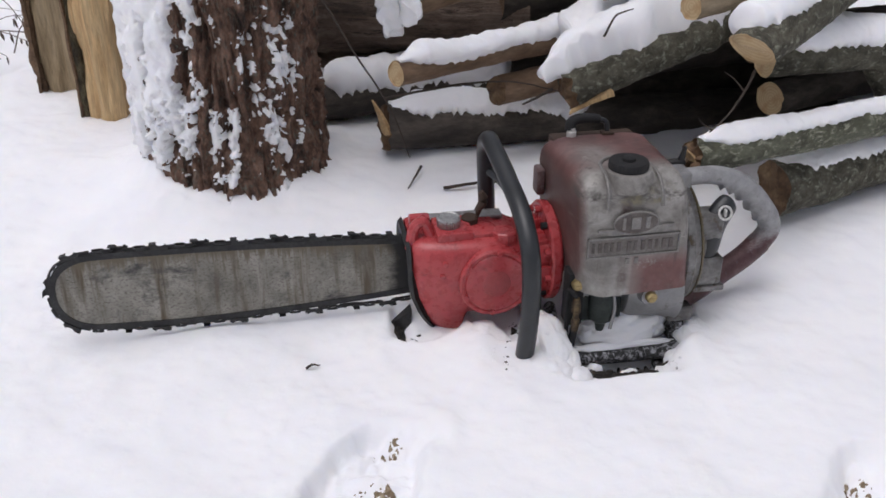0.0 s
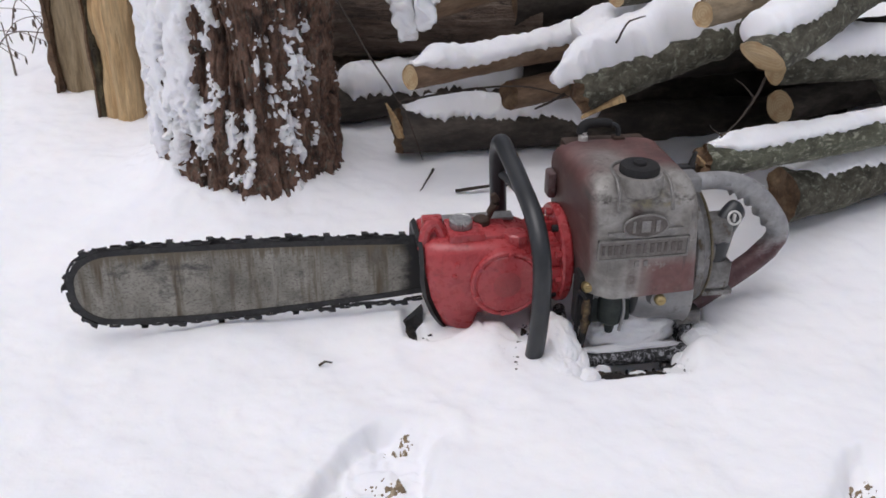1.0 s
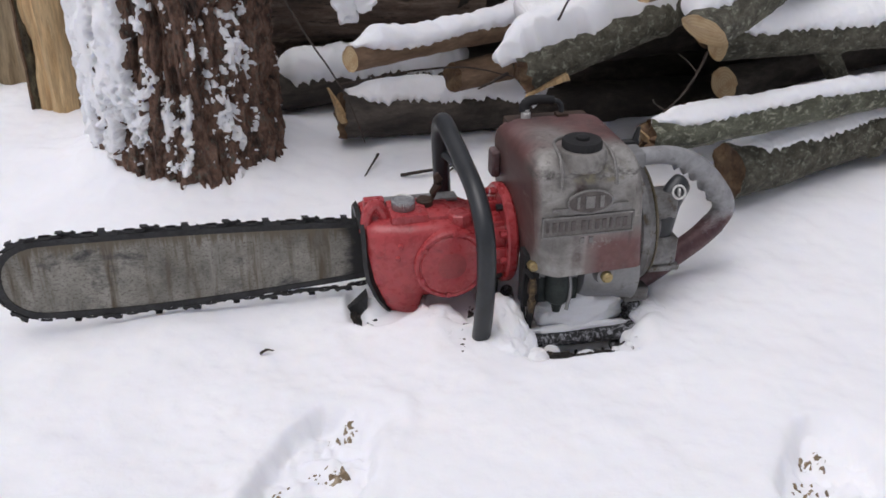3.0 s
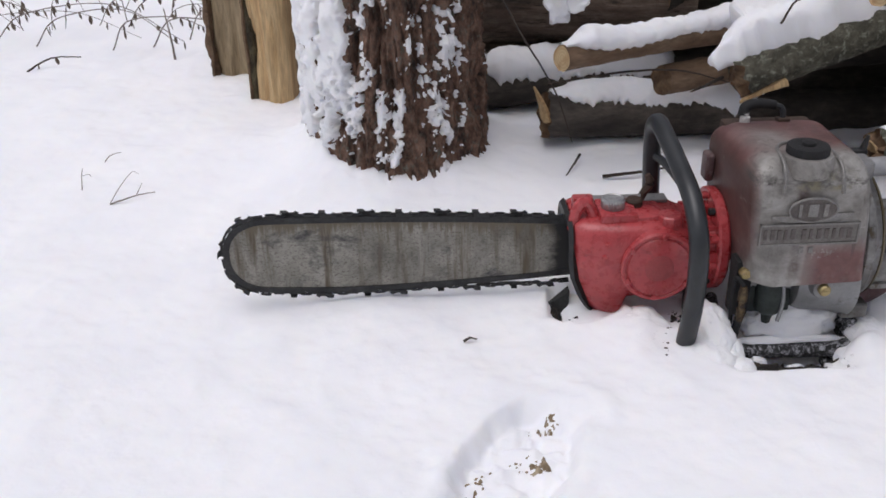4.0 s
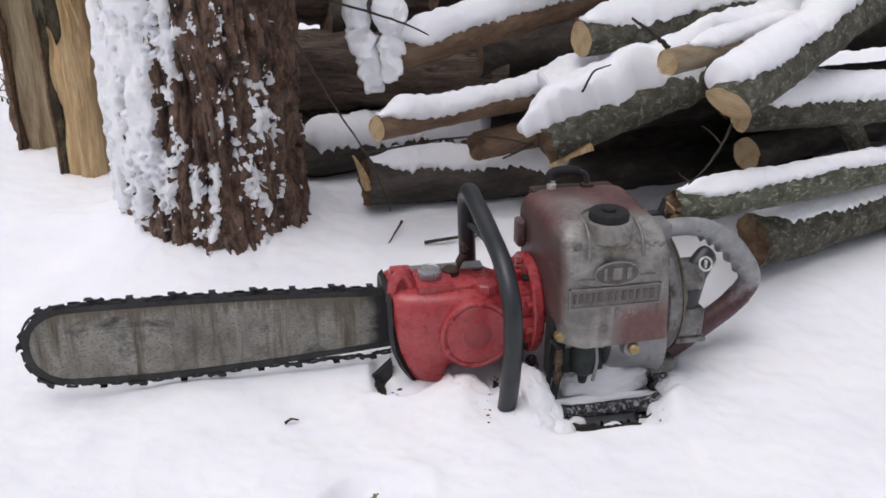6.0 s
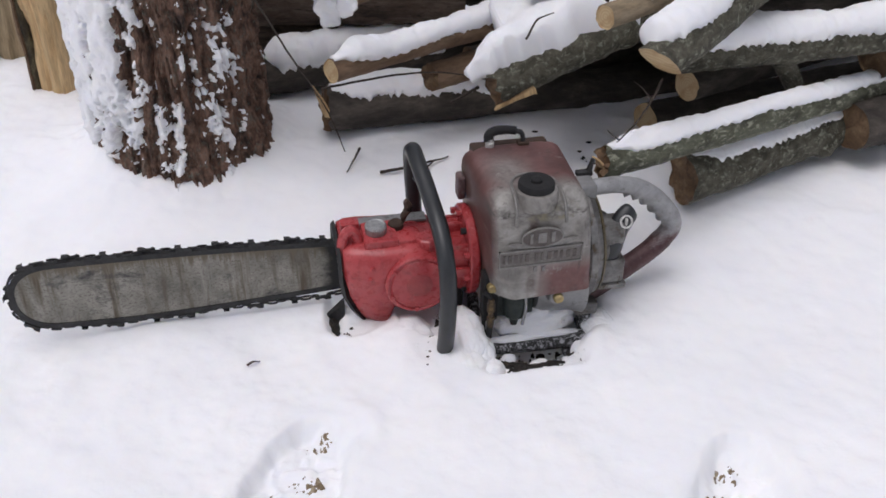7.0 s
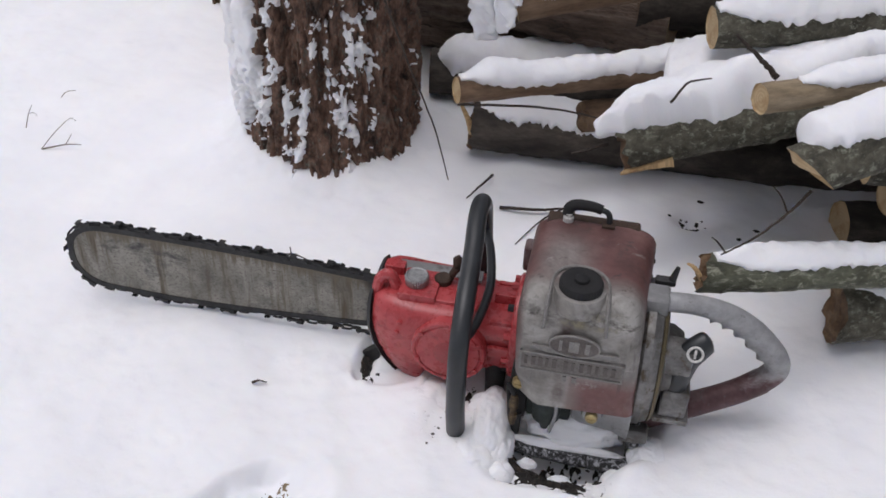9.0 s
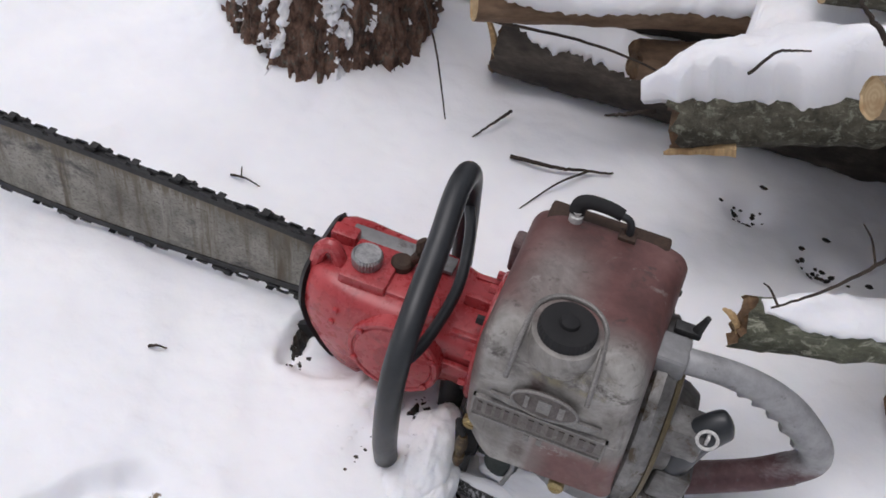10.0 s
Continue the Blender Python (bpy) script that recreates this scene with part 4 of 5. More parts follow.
# -- red gear case: sections across its length
def case_section(x, top, low, front, rear, power=5.0, n=72):
    cz, cy, hz, hy = (top + low) / 2, (front + rear) / 2, (top - low) / 2, (rear - front) / 2
    ring = []
    for i in range(n):
        a = 2 * math.pi * i / n
        c, s = math.cos(a), math.sin(a)
        ring.append((x, cy + hy * math.copysign(abs(c) ** (2 / power), c), cz + hz * math.copysign(abs(s) ** (2 / power), s)))
    return ring


CASE = [(-0.166, 0.150, -0.004, -0.050, 0.06), (-0.163, 0.160, -0.014, -0.058, 0.068), (-0.150, 0.166, -0.018, -0.067, 0.07), (-0.128, 0.167, -0.016, -0.072, 0.07), (-0.112, 0.166, 0.0, -0.075, 0.068), (-0.100, 0.166, 0.016, -0.076, 0.066), (-0.088, 0.166, 0.032, -0.076, 0.064), (-0.04, 0.165, 0.036, -0.076, 0.062), (-0.008, 0.160, 0.040, -0.073, 0.06), (0.008, 0.152, 0.044, -0.066, 0.058), (0.016, 0.150, 0.046, -0.064, 0.058), (0.05, 0.152, 0.048, -0.064, 0.058)]


def rounded_under(bm):
    """The case's free end curves back towards its foot."""
    for v in bm.verts:
        if v.co.x < -0.06 and v.co.z < 0.11:
            v.co.x += 0.05 * ((0.11 - v.co.z) / 0.12) ** 2 * min(1, (-0.06 - v.co.x) / 0.07)
        if v.co.z < 0.11 and v.co.y < 0:
            v.co.y += 0.16 * (0.11 - v.co.z)
    return bm


part("gear_case", rounded_under(skin([case_section(*c) for c in CASE])), RED_PAINT, saw, "glossy red enamelled gear case")
part("case_edge", rounded_under(skin([case_section(x, t + 0.004, l - 0.006, f - 0.006, r + 0.004) for x, t, l, f, r in ((-0.1725, 0.155, -0.008, -0.050, 0.062), (-0.1665, 0.160, -0.014, -0.056, 0.066))])), OILY_STEEL, saw, "black edge plate")
# round cover on the case's front
DISC = (-0.042, 0, 0.103)
disc = part("clutch_cover", lathe([(-0.066, 0.057), (-0.0805, 0.0565), (-0.083, 0.054), (-0.083, 0.0505), (-0.081, 0.049), (-0.081, 0.0475), (-0.083, 0.046), (-0.085, 0.028)], "y", 48, DISC), RED_PAINT, saw, "round red cover plate")
part("worn_emblem", lathe([(-0.0848, 0.022), (-0.086, 0.020)], "y", 28, DISC), mottled("chipped_red", [(0.34, 0.042, 0.044), (0.42, 0.075, 0.075)], 90, 0.4, bump=0.6), disc, "rubbed raised emblem")
for k in range(6):
    a = radians(25 + 60 * k)
    part("screw", lathe([(-0.08, 0.0045), (-0.0845, 0.0045), (-0.0855, 0.0035)], "y", 12, (DISC[0] + 0.0505 * math.cos(a), 0, DISC[2] + 0.0505 * math.sin(a))), RED_PAINT, disc)
for x, z in ((-0.118, 0.138), (-0.122, 0.118)):
    part("case_screw", lathe([(-0.066, 0.004), (-0.0755, 0.004), (-0.0765, 0.003)], "y", 10, (x, 0, z)), RED_PAINT, saw)
# lifting ear, filler block and caps on top
ear = spline([(-0.164, -0.03, 0.145), (-0.158, -0.028, 0.178), (-0.145, -0.026, 0.187), (-0.136, -0.026, 0.172), (-0.128, -0.03, 0.150)], 20)
part("ear", tube(ear, 0.0088, 10, up=(0, 1, 0)), RED_PAINT, saw)
part("ear_web", block((-0.16, 0.0, 0.14), (-0.128, 0.02, 0.181), 0.004), RED_PAINT, saw)
part("filler_block", block((-0.127, -0.052, 0.15), (-0.07, 0.012, 0.176), 0.005), RED_PAINT, saw)
part("filler_block", block((-0.075, -0.048, 0.15), (-0.03, 0.012, 0.170), 0.006), RED_PAINT, saw)


def knurled(profile, sides, centre, depth):
    bm = lathe(profile, "z", sides * 2, centre)
    for i, v in enumerate(bm.verts):
        if i % 2 and (v.co - Vector(centre)).xy.length > profile[1][1] * 0.9:
            v.co.x += (centre[0] - v.co.x) * depth
            v.co.y += (centre[1] - v.co.y) * depth
    return bm


cap = part("filler_cap", knurled([(0.174, 0.016), (0.176, 0.0175), (0.1885, 0.0185), (0.1915, 0.0165), (0.19, 0.0142)], 30, (-0.104, -0.022, 0), 0.07), ALLOY_BRIGHT, saw, "ribbed silver filler cap", 30)
part("oil_plug", lathe([(0.168, 0.013), (0.178, 0.013), (0.181, 0.010)], "z", 20, (-0.068, -0.004, 0)), RUST_DARK, saw, "grimy brown plug")
part("boss", lathe([(0.155, 0.021), (0.171, 0.019), (0.173, 0.016)], "z", 8, (-0.022, -0.045, 0)), RED_PAINT, saw, angle=20)
part("oil_lever", joined(tube([Vector((-0.06, 0.0, 0.168)), Vector((-0.05, 0.0, 0.19))], 0.004, 8), tube(spline([(-0.056, 0.0, 0.186), (-0.046, -0.002, 0.203), (-0.05, 0.0, 0.217)], 8), lambda t: 0.007 + 0.004 * math.sin(math.pi * t), 10, squash=0.6)), RUST_DARK, saw, "brown pump lever")
part("top_plate", block((-0.142, 0.012, 0.164), (-0.012, 0.036, 0.170), 0.002), CAST_ALLOY, saw, "grey alloy back plate")
# rear flange of the case with ribs and bolts
flange = part("flange", lathe([(0.045, 0.050), (0.045, 0.076), (0.048, 0.079), (0.058, 0.079), (0.062, 0.076), (0.062, 0.05)], "x", 40, (0, -0.006, 0.112)), RED_PAINT, saw, "red bolted flange")
for k in range(10):
    a = radians(36 * k + 12)
    c = (0, -0.006 + 0.068 * math.cos(a), 0.112 + 0.068 * math.sin(a))
    part("bolt", lathe([(0.036, 0.0058), (0.046, 0.0058)], "x", 6, c), RED_PAINT if k % 3 else OILY_STEEL, flange)
for k in range(8):
    a = radians(45 * k)
    c = (-0.006 + 0.063 * math.cos(a), 0.108 + 0.05 * math.sin(a))
    part("rib", block((0.012, c[0] - 0.004, c[1] - 0.009), (0.047, c[0] + 0.004, c[1] + 0.009), 0.002), RED_PAINT, flange)
# spiked bumper
part("spike", skin([[(-0.164, -0.02, -0.012), (-0.164, 0.0, -0.012), (-0.162, 0.0, 0.03), (-0.162, -0.02, 0.03)], [(-0.198, -0.014, -0.004), (-0.198, -0.008, -0.004), (-0.198, -0.008, 0.002), (-0.198, -0.014, 0.002)]]), OILY_STEEL, saw, "black steel spike")

SHIFT = Vector((0, 0, 0))

# -- front handle: one bent tube with a brace
loop = spline([(-0.011, -0.110, -0.045), (-0.011, -0.124, 0.0), (-0.011, -0.139, 0.06), (-0.011, -0.144, 0.13), (-0.012, -0.132, 0.182), (-0.014, -0.088, 0.22), (-0.018, -0.02, 0.243), (-0.022, 0.045, 0.264), (-0.021, 0.082, 0.266), (-0.020, 0.106, 0.246), (-0.018, 0.112, 0.205), (-0.015, 0.112, 0.15), (-0.013, 0.112, 0.10)], 110)
loop = [p + Vector((0.002 - 0.004 * min(max(p.y / 0.1, 0), 1), 0, 0)) for p in loop]
part("front_handle", tube(loop, 0.0138, 20, up=(1, 0, 0)), BLACK_RUBBER, saw, "black coated tubular front handle")
brace = spline([(-0.018, 0.111, 0.205), (-0.002, 0.07, 0.197), (0.008, 0.0, 0.182), (0.002, -0.08, 0.178), (-0.013, -0.134, 0.183)], 30)
brace = [p + Vector((0.002 - 0.004 * min(max(p.y / 0.1, 0), 1), 0, 0)) for p in brace]
part("handle_brace", tube(brace, 0.0066, 12, up=(1, 0, 0)), BLACK_RUBBER, saw, "thin black brace")

# -- engine cover
def cover_ring(z, lo_x, hi_x, lo_y, hi_y, r, notch=0.0, n=7):
    pts = []
    q = r + notch
    for cx, cy, a0, c in ((hi_x - r, hi_y - r, 0, r), (lo_x + r, hi_y - r, 90, r), (lo_x + q, lo_y + q, 180, q), (hi_x - r, lo_y + r, 270, r)):
        for i in range(n):
            a = radians(a0 + 90 * i / (n - 1))
            bite = notch * 0.3 * math.sin(math.pi * i / (n - 1)) if a0 == 180 else 0
            pts.append((cx + (c - bite) * math.cos(a), cy + (c - bite) * math.sin(a), z))
    return pts


def cover_shell():
    rings = []
    for z, grow, r, notch in ((0.094, 0, 0.012, 0.022), (0.10, 0, 0.013, 0.022), (0.124, 0, 0.014, 0.018), (0.134, 0, 0.014, 0.006), (0.15, 0, 0.014, 0), (0.2, 0, 0.016, 0), (0.235, -0.0005, 0.018, 0), (0.25, -0.002, 0.019, 0), (0.262, -0.006, 0.02, 0), (0.271, -0.012, 0.022, 0), (0.2775, -0.020, 0.024, 0), (0.281, -0.031, 0.025, 0)):
        rings.append(cover_ring(z, 0.070 - grow, 0.2335 + grow, -0.132 - grow, 0.100 + grow, r, notch))
    bm = skin(rings)
    for v in bm.verts:
        rise = (v.co.z - 0.094) / 0.187
        deep = (v.co.y + 0.132) / 0.232
        v.co.x -= 0.012 * rise * (1 - deep) if v.co.x > 0.15 else 0.012 * rise
        v.co.x += 0.006 * deep * rise if v.co.x > 0.15 else 0
        if rise > 0.5:
            v.co.z -= 0.017 * float(smooth(0.2, 1.1, np.array(deep))) * (rise - 0.5) * 2
            v.co.y += 0.012 * (rise - 0.5) * 2 * (1 - deep)
        if v.co.z < 0.12 and v.co.y < -0.1:
            v.co.z += 0.006 * (v.co.x - 0.066) / 0.16
    return bm


cover = part("engine_cover", cover_shell(), COVER_PAINT, saw, "worn red and bare grey alloy engine cover", 40)
cap_at = (0.138, -0.093)
fuel_cap = part("fuel_cap", knurled([(0.272, 0.027), (0.2785, 0.0285), (0.2895, 0.0285), (0.293, 0.027), (0.2945, 0.018), (0.293, 0.011)], 40, (*cap_at, 0), 0.02), BLACK_PLASTIC, saw, "ribbed black fuel cap", 30)
part("knob", lathe([(0.291, 0.010), (0.297, 0.009), (0.2985, 0.006)], "z", 16, (*cap_at, 0)), BLACK_PLASTIC, fuel_cap)
part("filler_boss", lathe([(0.255, 0.037), (0.274, 0.036), (0.2805, 0.033), (0.282, 0.028)], "z", 40, (*cap_at, 0)), COVER_PAINT, cover)
bead = spline([(0.098, -0.1335, 0.238), (0.099, -0.128, 0.262), (0.100, -0.110, 0.277), (0.103, -0.075, 0.2805), (0.117, -0.055, 0.2805), (0.138, -0.049, 0.280), (0.159, -0.055, 0.2795), (0.173, -0.075, 0.2795), (0.176, -0.110, 0.276), (0.177, -0.128, 0.260), (0.178, -0.1335, 0.238)], 60)
part("raised_bead", tube(bead, 0.0028, 8), BADGE_LIGHT, cover, "worn raised arch round the fuel cap")
# badge: plate, wings, oval, with plain bars where it is lettered
FACE = -0.1325


def badge_block(name, x0, x1, z0, z1, proud, mat, shear=0.0):
    bm = outline([(x0 + shear, z0), (x1 + shear, z0), (x1, z1), (x0, z1)], FACE + 0.002, FACE - proud)
    return part(name, bm, mat, badge)


badge = part("badge_plate", joined(outline([(0.0745, 0.164), (0.210, 0.166), (0.2085, 0.194), (0.0725, 0.193)], FACE + 0.002, FACE - 0.001)), BADGE_FIELD, saw, "raised maker's plate with worn lettering bars")
for x0, x1, z0, z1 in ((0.0725, 0.2095, 0.1625, 0.165), (0.0725, 0.2095, 0.192, 0.1945), (0.0725, 0.075, 0.1625, 0.1945), (0.207, 0.2095, 0.1625, 0.1945)):
    badge_block("badge_rim", x0, x1, z0, z1, 0.0028, BADGE_LIGHT)
xs = [0.079 + 0.0092 * k for k in range(5)] + [0.131 + 0.0104 * k for k in range(7)]
for k, x in enumerate(xs):
    badge_block("letter_bar", x, x + (0.0058 if k % 3 else 0.0042), 0.1715, 0.1862, 0.0022, BADGE_DARK)
part("wing", outline([(0.087, 0.2035), (0.108, 0.1965), (0.179, 0.197), (0.199, 0.2055), (0.199, 0.2085), (0.172, 0.2085), (0.112, 0.2065), (0.087, 0.2065)], FACE + 0.002, FACE - 0.0012), BADGE_LIGHT, badge)
ring_path = [Vector((0.1415 + 0.033 * math.cos(a), FACE - 0.0015, 0.2145 + 0.0175 * math.sin(a))) for a in (2 * math.pi * i / 40 for i in range(41))]
oval = part("badge_oval", outline([(0.1415 + 0.033 * math.cos(a), 0.2145 + 0.0175 * math.sin(a)) for a in (2 * math.pi * i / 40 for i in range(40))], FACE + 0.002, FACE - 0.0018), BADGE_DARK, badge)
part("oval_rim", tube(ring_path, 0.0016, 8, up=(0, 1, 0)), BADGE_LIGHT, badge)
for x0, x1 in ((0.1215, 0.1255), (0.1345, 0.1475), (0.1555, 0.1615)):
    badge_block("letter_bar", x0, x1, 0.2055, 0.2235, 0.0032, BADGE_LIGHT)
for x0, x1 in ((0.131, 0.137), (0.1445, 0.1505)):
    badge_block("letter_bar", x0, x1, 0.149, 0.158, 0.0008, BADGE_LIGHT)
# brass bolts at the cover's foot
for x, z, y in ((0.0725, 0.104, -0.107), (0.179, 0.0865, -0.132)):
    part("cover_bolt", joined(lathe([(y + 0.02, 0.0085), (y - 0.001, 0.0085), (y - 0.0035, 0.0065)], "y", 14, (x, 0, z)), block((x - 0.005, y - 0.0045, z - 0.001), (x + 0.005, y - 0.003, z + 0.001), 0)), BRASS, saw, "brass slotted bolt")
# spark plug with its black cap and lead on the cover's rear top
part("plug_well", block((0.076, 0.058, 0.235), (0.21, 0.096, 0.2645), 0.005), RUST_DARK, cover, "dirty brown rear edge")
part("spark_plug", lathe([(0.25, 0.0105), (0.262, 0.0105), (0.262, 0.0075), (0.275, 0.0075), (0.276, 0.0055), (0.281, 0.0055)], "z", 16, (0.106, 0.07, 0)), CERAMIC, saw, "white spark plug")
boot = spline([(0.105, 0.073, 0.276), (0.106, 0.076, 0.286), (0.117, 0.077, 0.292), (0.138, 0.077, 0.292), (0.152, 0.075, 0.29)], 20)
part("plug_cap", tube(boot, lambda t: 0.009 - 0.002 * t, 12), BLACK_PLASTIC, saw, "black rubber plug cap")
lead = spline([(0.150, 0.075, 0.29), (0.160, 0.074, 0.287), (0.164, 0.072, 0.277), (0.163, 0.07, 0.255)], 16)
part("plug_lead", tube(lead, 0.0042, 10), BLACK_RUBBER, saw, "black ignition lead")
part("lead_clamp", block((0.154, 0.062, 0.255), (0.173, 0.078, 0.272), 0.002), RUST_DARK, saw)
part("air_filter", block((0.049, 0.05, 0.178), (0.063, 0.078, 0.222), 0.006, 3), DARK_RED, saw, "dull grey breather box")
for y, z in ((0.06, 0.225), (0.075, 0.19), (0.05, 0.205)):
    part("side_screw", lathe([(0.215, 0.005), (0.233, 0.005), (0.237, 0.003)], "x", 10, (0, y, z)), OILY_STEEL, cover)

# -- crankcase and fan housing
part("crankcase", lathe([(0.075, 0.02), (0.078, 0.034), (0.148, 0.036), (0.152, 0.052), (0.165, 0.058), (0.21, 0.062), (0.232, 0.07), (0.234, 0.03)], "x", 36, (0, -0.058, 0.08)), CAST_ALLOY, saw, "grey cast crankcase")
part("bolt_boss", lathe([(-0.126, 0.0135), (-0.11, 0.018), (-0.06, 0.02)], "y", 20, (0.179, 0, 0.085)), CAST_ALLOY, saw)
part("bolt_bracket", block((0.061, -0.1, 0.03), (0.086, -0.07, 0.12), 0.004), BLACK_PLASTIC, saw, "grimy bolt bracket")
part("fan_housing", lathe([(0.226, 0.05), (0.228, 0.098), (0.233, 0.104), (0.243, 0.105), (0.247, 0.101), (0.254, 0.099), (0.262, 0.088), (0.268, 0.05)], "x", 52, (0, -0.022, 0.128)), GRIMY_ALLOY, saw, "silver round fan housing")
part("fan_rim", lathe([(0.2545, 0.094), (0.2555, 0.0995), (0.2605, 0.0955), (0.2615, 0.088)], "x", 52, (0, -0.022, 0.128)), mottled("gold_lacquer", [(0.09, 0.07, 0.035), (0.17, 0.135, 0.07)], 40, 0.5, 0.4), saw, "yellowed lacquered rim")
part("housing_lug", block((0.222, -0.105, 0.02), (0.262, -0.08, 0.045), 0.006, 3), GRIMY_ALLOY, saw)
part("starter_case", lathe([(0.262, 0.052), (0.275, 0.05), (0.288, 0.042), (0.291, 0.02)], "x", 32, (0, -0.04, 0.135)), GRIMY_ALLOY, saw, "grey starter case")
part("grip_bracket", block((0.268, -0.092, 0.072), (0.307, -0.05, 0.12), 0.006, 3), GRIMY_ALLOY, saw, "silver cast bracket")
part("bracket_lip", block((0.262, -0.096, 0.064), (0.312, -0.05, 0.073), 0.003), GRIMY_ALLOY, saw)
part("upper_bracket", block((0.256, -0.09, 0.15), (0.30, -0.05, 0.19), 0.006, 3), GRIMY_ALLOY, saw)
boot2 = spline([(0.284, -0.074, 0.115), (0.285, -0.075, 0.135), (0.291, -0.073, 0.168), (0.301, -0.069, 0.184), (0.313, -0.063, 0.196), (0.319, -0.06, 0.2)], 28)
grip = part("stop_grip", tube(boot2, lambda t: 0.0165 + 0.003 * math.sin(2.6 * t) - 0.003 * t ** 3 - 0.011 * t ** 14, 18, squash=0.85, up=(0, 1, 0)), BLACK_RUBBER, saw, "black rubber control boot")
eye_ring = [Vector((0.2995 + 0.0098 * math.cos(a), -0.087 + 0.004 * math.sin(a), 0.193 + 0.009 * math.sin(a))) for a in (2 * math.pi * i / 24 for i in range(25))]
part("white_ring", tube(eye_ring, 0.0018, 6, up=(0, 1, 0)), CERAMIC, grip, "white painted ring")
part("white_mark", block((0.298, -0.0895, 0.187), (0.301, -0.083, 0.199), 0.0008), CERAMIC, grip)

# -- rear handle
hoop = spline([(0.225, -0.035, 0.228), (0.262, -0.032, 0.231), (0.303, -0.027, 0.228), (0.342, -0.019, 0.213), (0.377, -0.010, 0.187), (0.405, -0.003, 0.156), (0.424, 0.002, 0.130), (0.428, 0.002, 0.108), (0.411, -0.003, 0.086)], 90)


def grip_radius(t):
    r = 0.0138 + 0.004 * min(1, max(0, (t - 0.2) / 0.4))
    return r


grip_top = tube(hoop, grip_radius, 18, up=(0, 1, 0), squash=1.0)
for v in grip_top.verts:
    s = (v.co.x - 0.318) / 0.086
    inner = Vector((0.31, -0.02, 0.14)) - v.co
    if 0 < s < 1:
        nearest = min(hoop, key=lambda q: (q - v.co).length_squared)
        if (v.co - nearest).dot(Vector((-0.6, 0, -0.8))) > 0.004:
            v.co += inner.normalized() * 0.0085 * (1 - abs(math.sin(s * math.pi * 4))) ** 1.4
part("rear_handle", grip_top, HANDLE_PAINT, saw, "grey alloy D-shaped rear handle with finger grooves", 60)
lower = spline([(0.414, -0.002, 0.089), (0.383, -0.012, 0.070), (0.337, -0.023, 0.048), (0.29, -0.03, 0.025), (0.24, -0.035, 0.007)], 40)
part("lower_handle", tube(lower, lambda t: 0.019 - 0.0025 * math.sin(math.pi * t) + 0.004 * t, 18, up=(0, 1, 0)), HANDLE_PAINT, saw, "lower handle with worn dark red paint")
part("handle_foot", block((0.222, -0.053, 0.212), (0.258, -0.014, 0.246), 0.006, 3), CAST_ALLOY, saw)
part("trigger", joined(block((0.236, -0.01, 0.238), (0.264, 0.004, 0.247), 0.003), tube([Vector((0.258, -0.003, 0.243)), Vector((0.263, -0.003, 0.268))], lambda t: 0.006 - 0.003 * t, 8)), OILY_STEEL, saw, "black throttle latch")

# -- below the cover: carburettor, fittings, skid
part("carburettor", joined(lathe([(0.034, 0.014), (0.04, 0.02), (0.07, 0.021), (0.086, 0.018)], "z", 20, (0.116, -0.096, 0)), lathe([(0.016, 0.006), (0.036, 0.01)], "z", 12, (0.116, -0.096, 0)), block((0.086, -0.092, 0.03), (0.15, -0.06, 0.1), 0.004)), GREEN_METAL, saw, "dull greenish carburettor")
part("needle_lever", tube(spline([(0.128, -0.108, 0.09), (0.130, -0.114, 0.06), (0.124, -0.118, 0.03)], 8), 0.0028, 8), CAST_ALLOY, saw)
part("fuel_fitting", lathe([(0.03, 0.004), (0.04, 0.0065), (0.05, 0.0065), (0.052, 0.0045), (0.062, 0.0045), (0.064, 0.007), (0.076, 0.007), (0.088, 0.0045)], "z", 12, (0.07, -0.114, 0)), DIRTY_BRASS, saw, "grimy brass fuel fitting")
part("fuel_pipe", tube(spline([(0.07, -0.114, 0.088), (0.062, -0.11, 0.098), (0.06, -0.1, 0.085), (0.066, -0.09, 0.0)], 16), 0.0035, 8), BLACK_PLASTIC, saw)
part("intake", lathe([(-0.02, 0.014), (0.03, 0.016), (0.06, 0.014)], "z", 20, (0.03, -0.015, 0)), OILY_STEEL, saw)
skid_path = spline([(0.078, 0.04, -0.024), (0.066, -0.03, -0.026), (0.064, -0.075, -0.028), (0.076, -0.097, -0.030), (0.115, -0.104, -0.030), (0.18, -0.108, -0.029), (0.232, -0.109, -0.027), (0.246, -0.098, -0.025), (0.248, -0.05, -0.02), (0.245, 0.03, -0.015)], 70)
skid = part("skid_frame", tube(skid_path, 0.0105, 12, squash=1.15), DUSTED, saw, "black tubular skid frame dusted with snow")
part("skid_leg", block((0.205, -0.165, -0.058), (0.232, -0.1, -0.044), 0.003), DUSTED, skid, "snow-covered foot of the skid")
part("skid_post", joined(tube([Vector((0.246, -0.088, -0.02)), Vector((0.243, -0.085, 0.05))], 0.007, 10), block((0.236, -0.098, 0.0), (0.254, -0.078, 0.014), 0.003)), DUSTED, skid)
part("skid_post", tube([Vector((0.074, -0.088, -0.02)), Vector((0.076, -0.1, 0.04))], 0.006, 10), OILY_STEEL, skid)
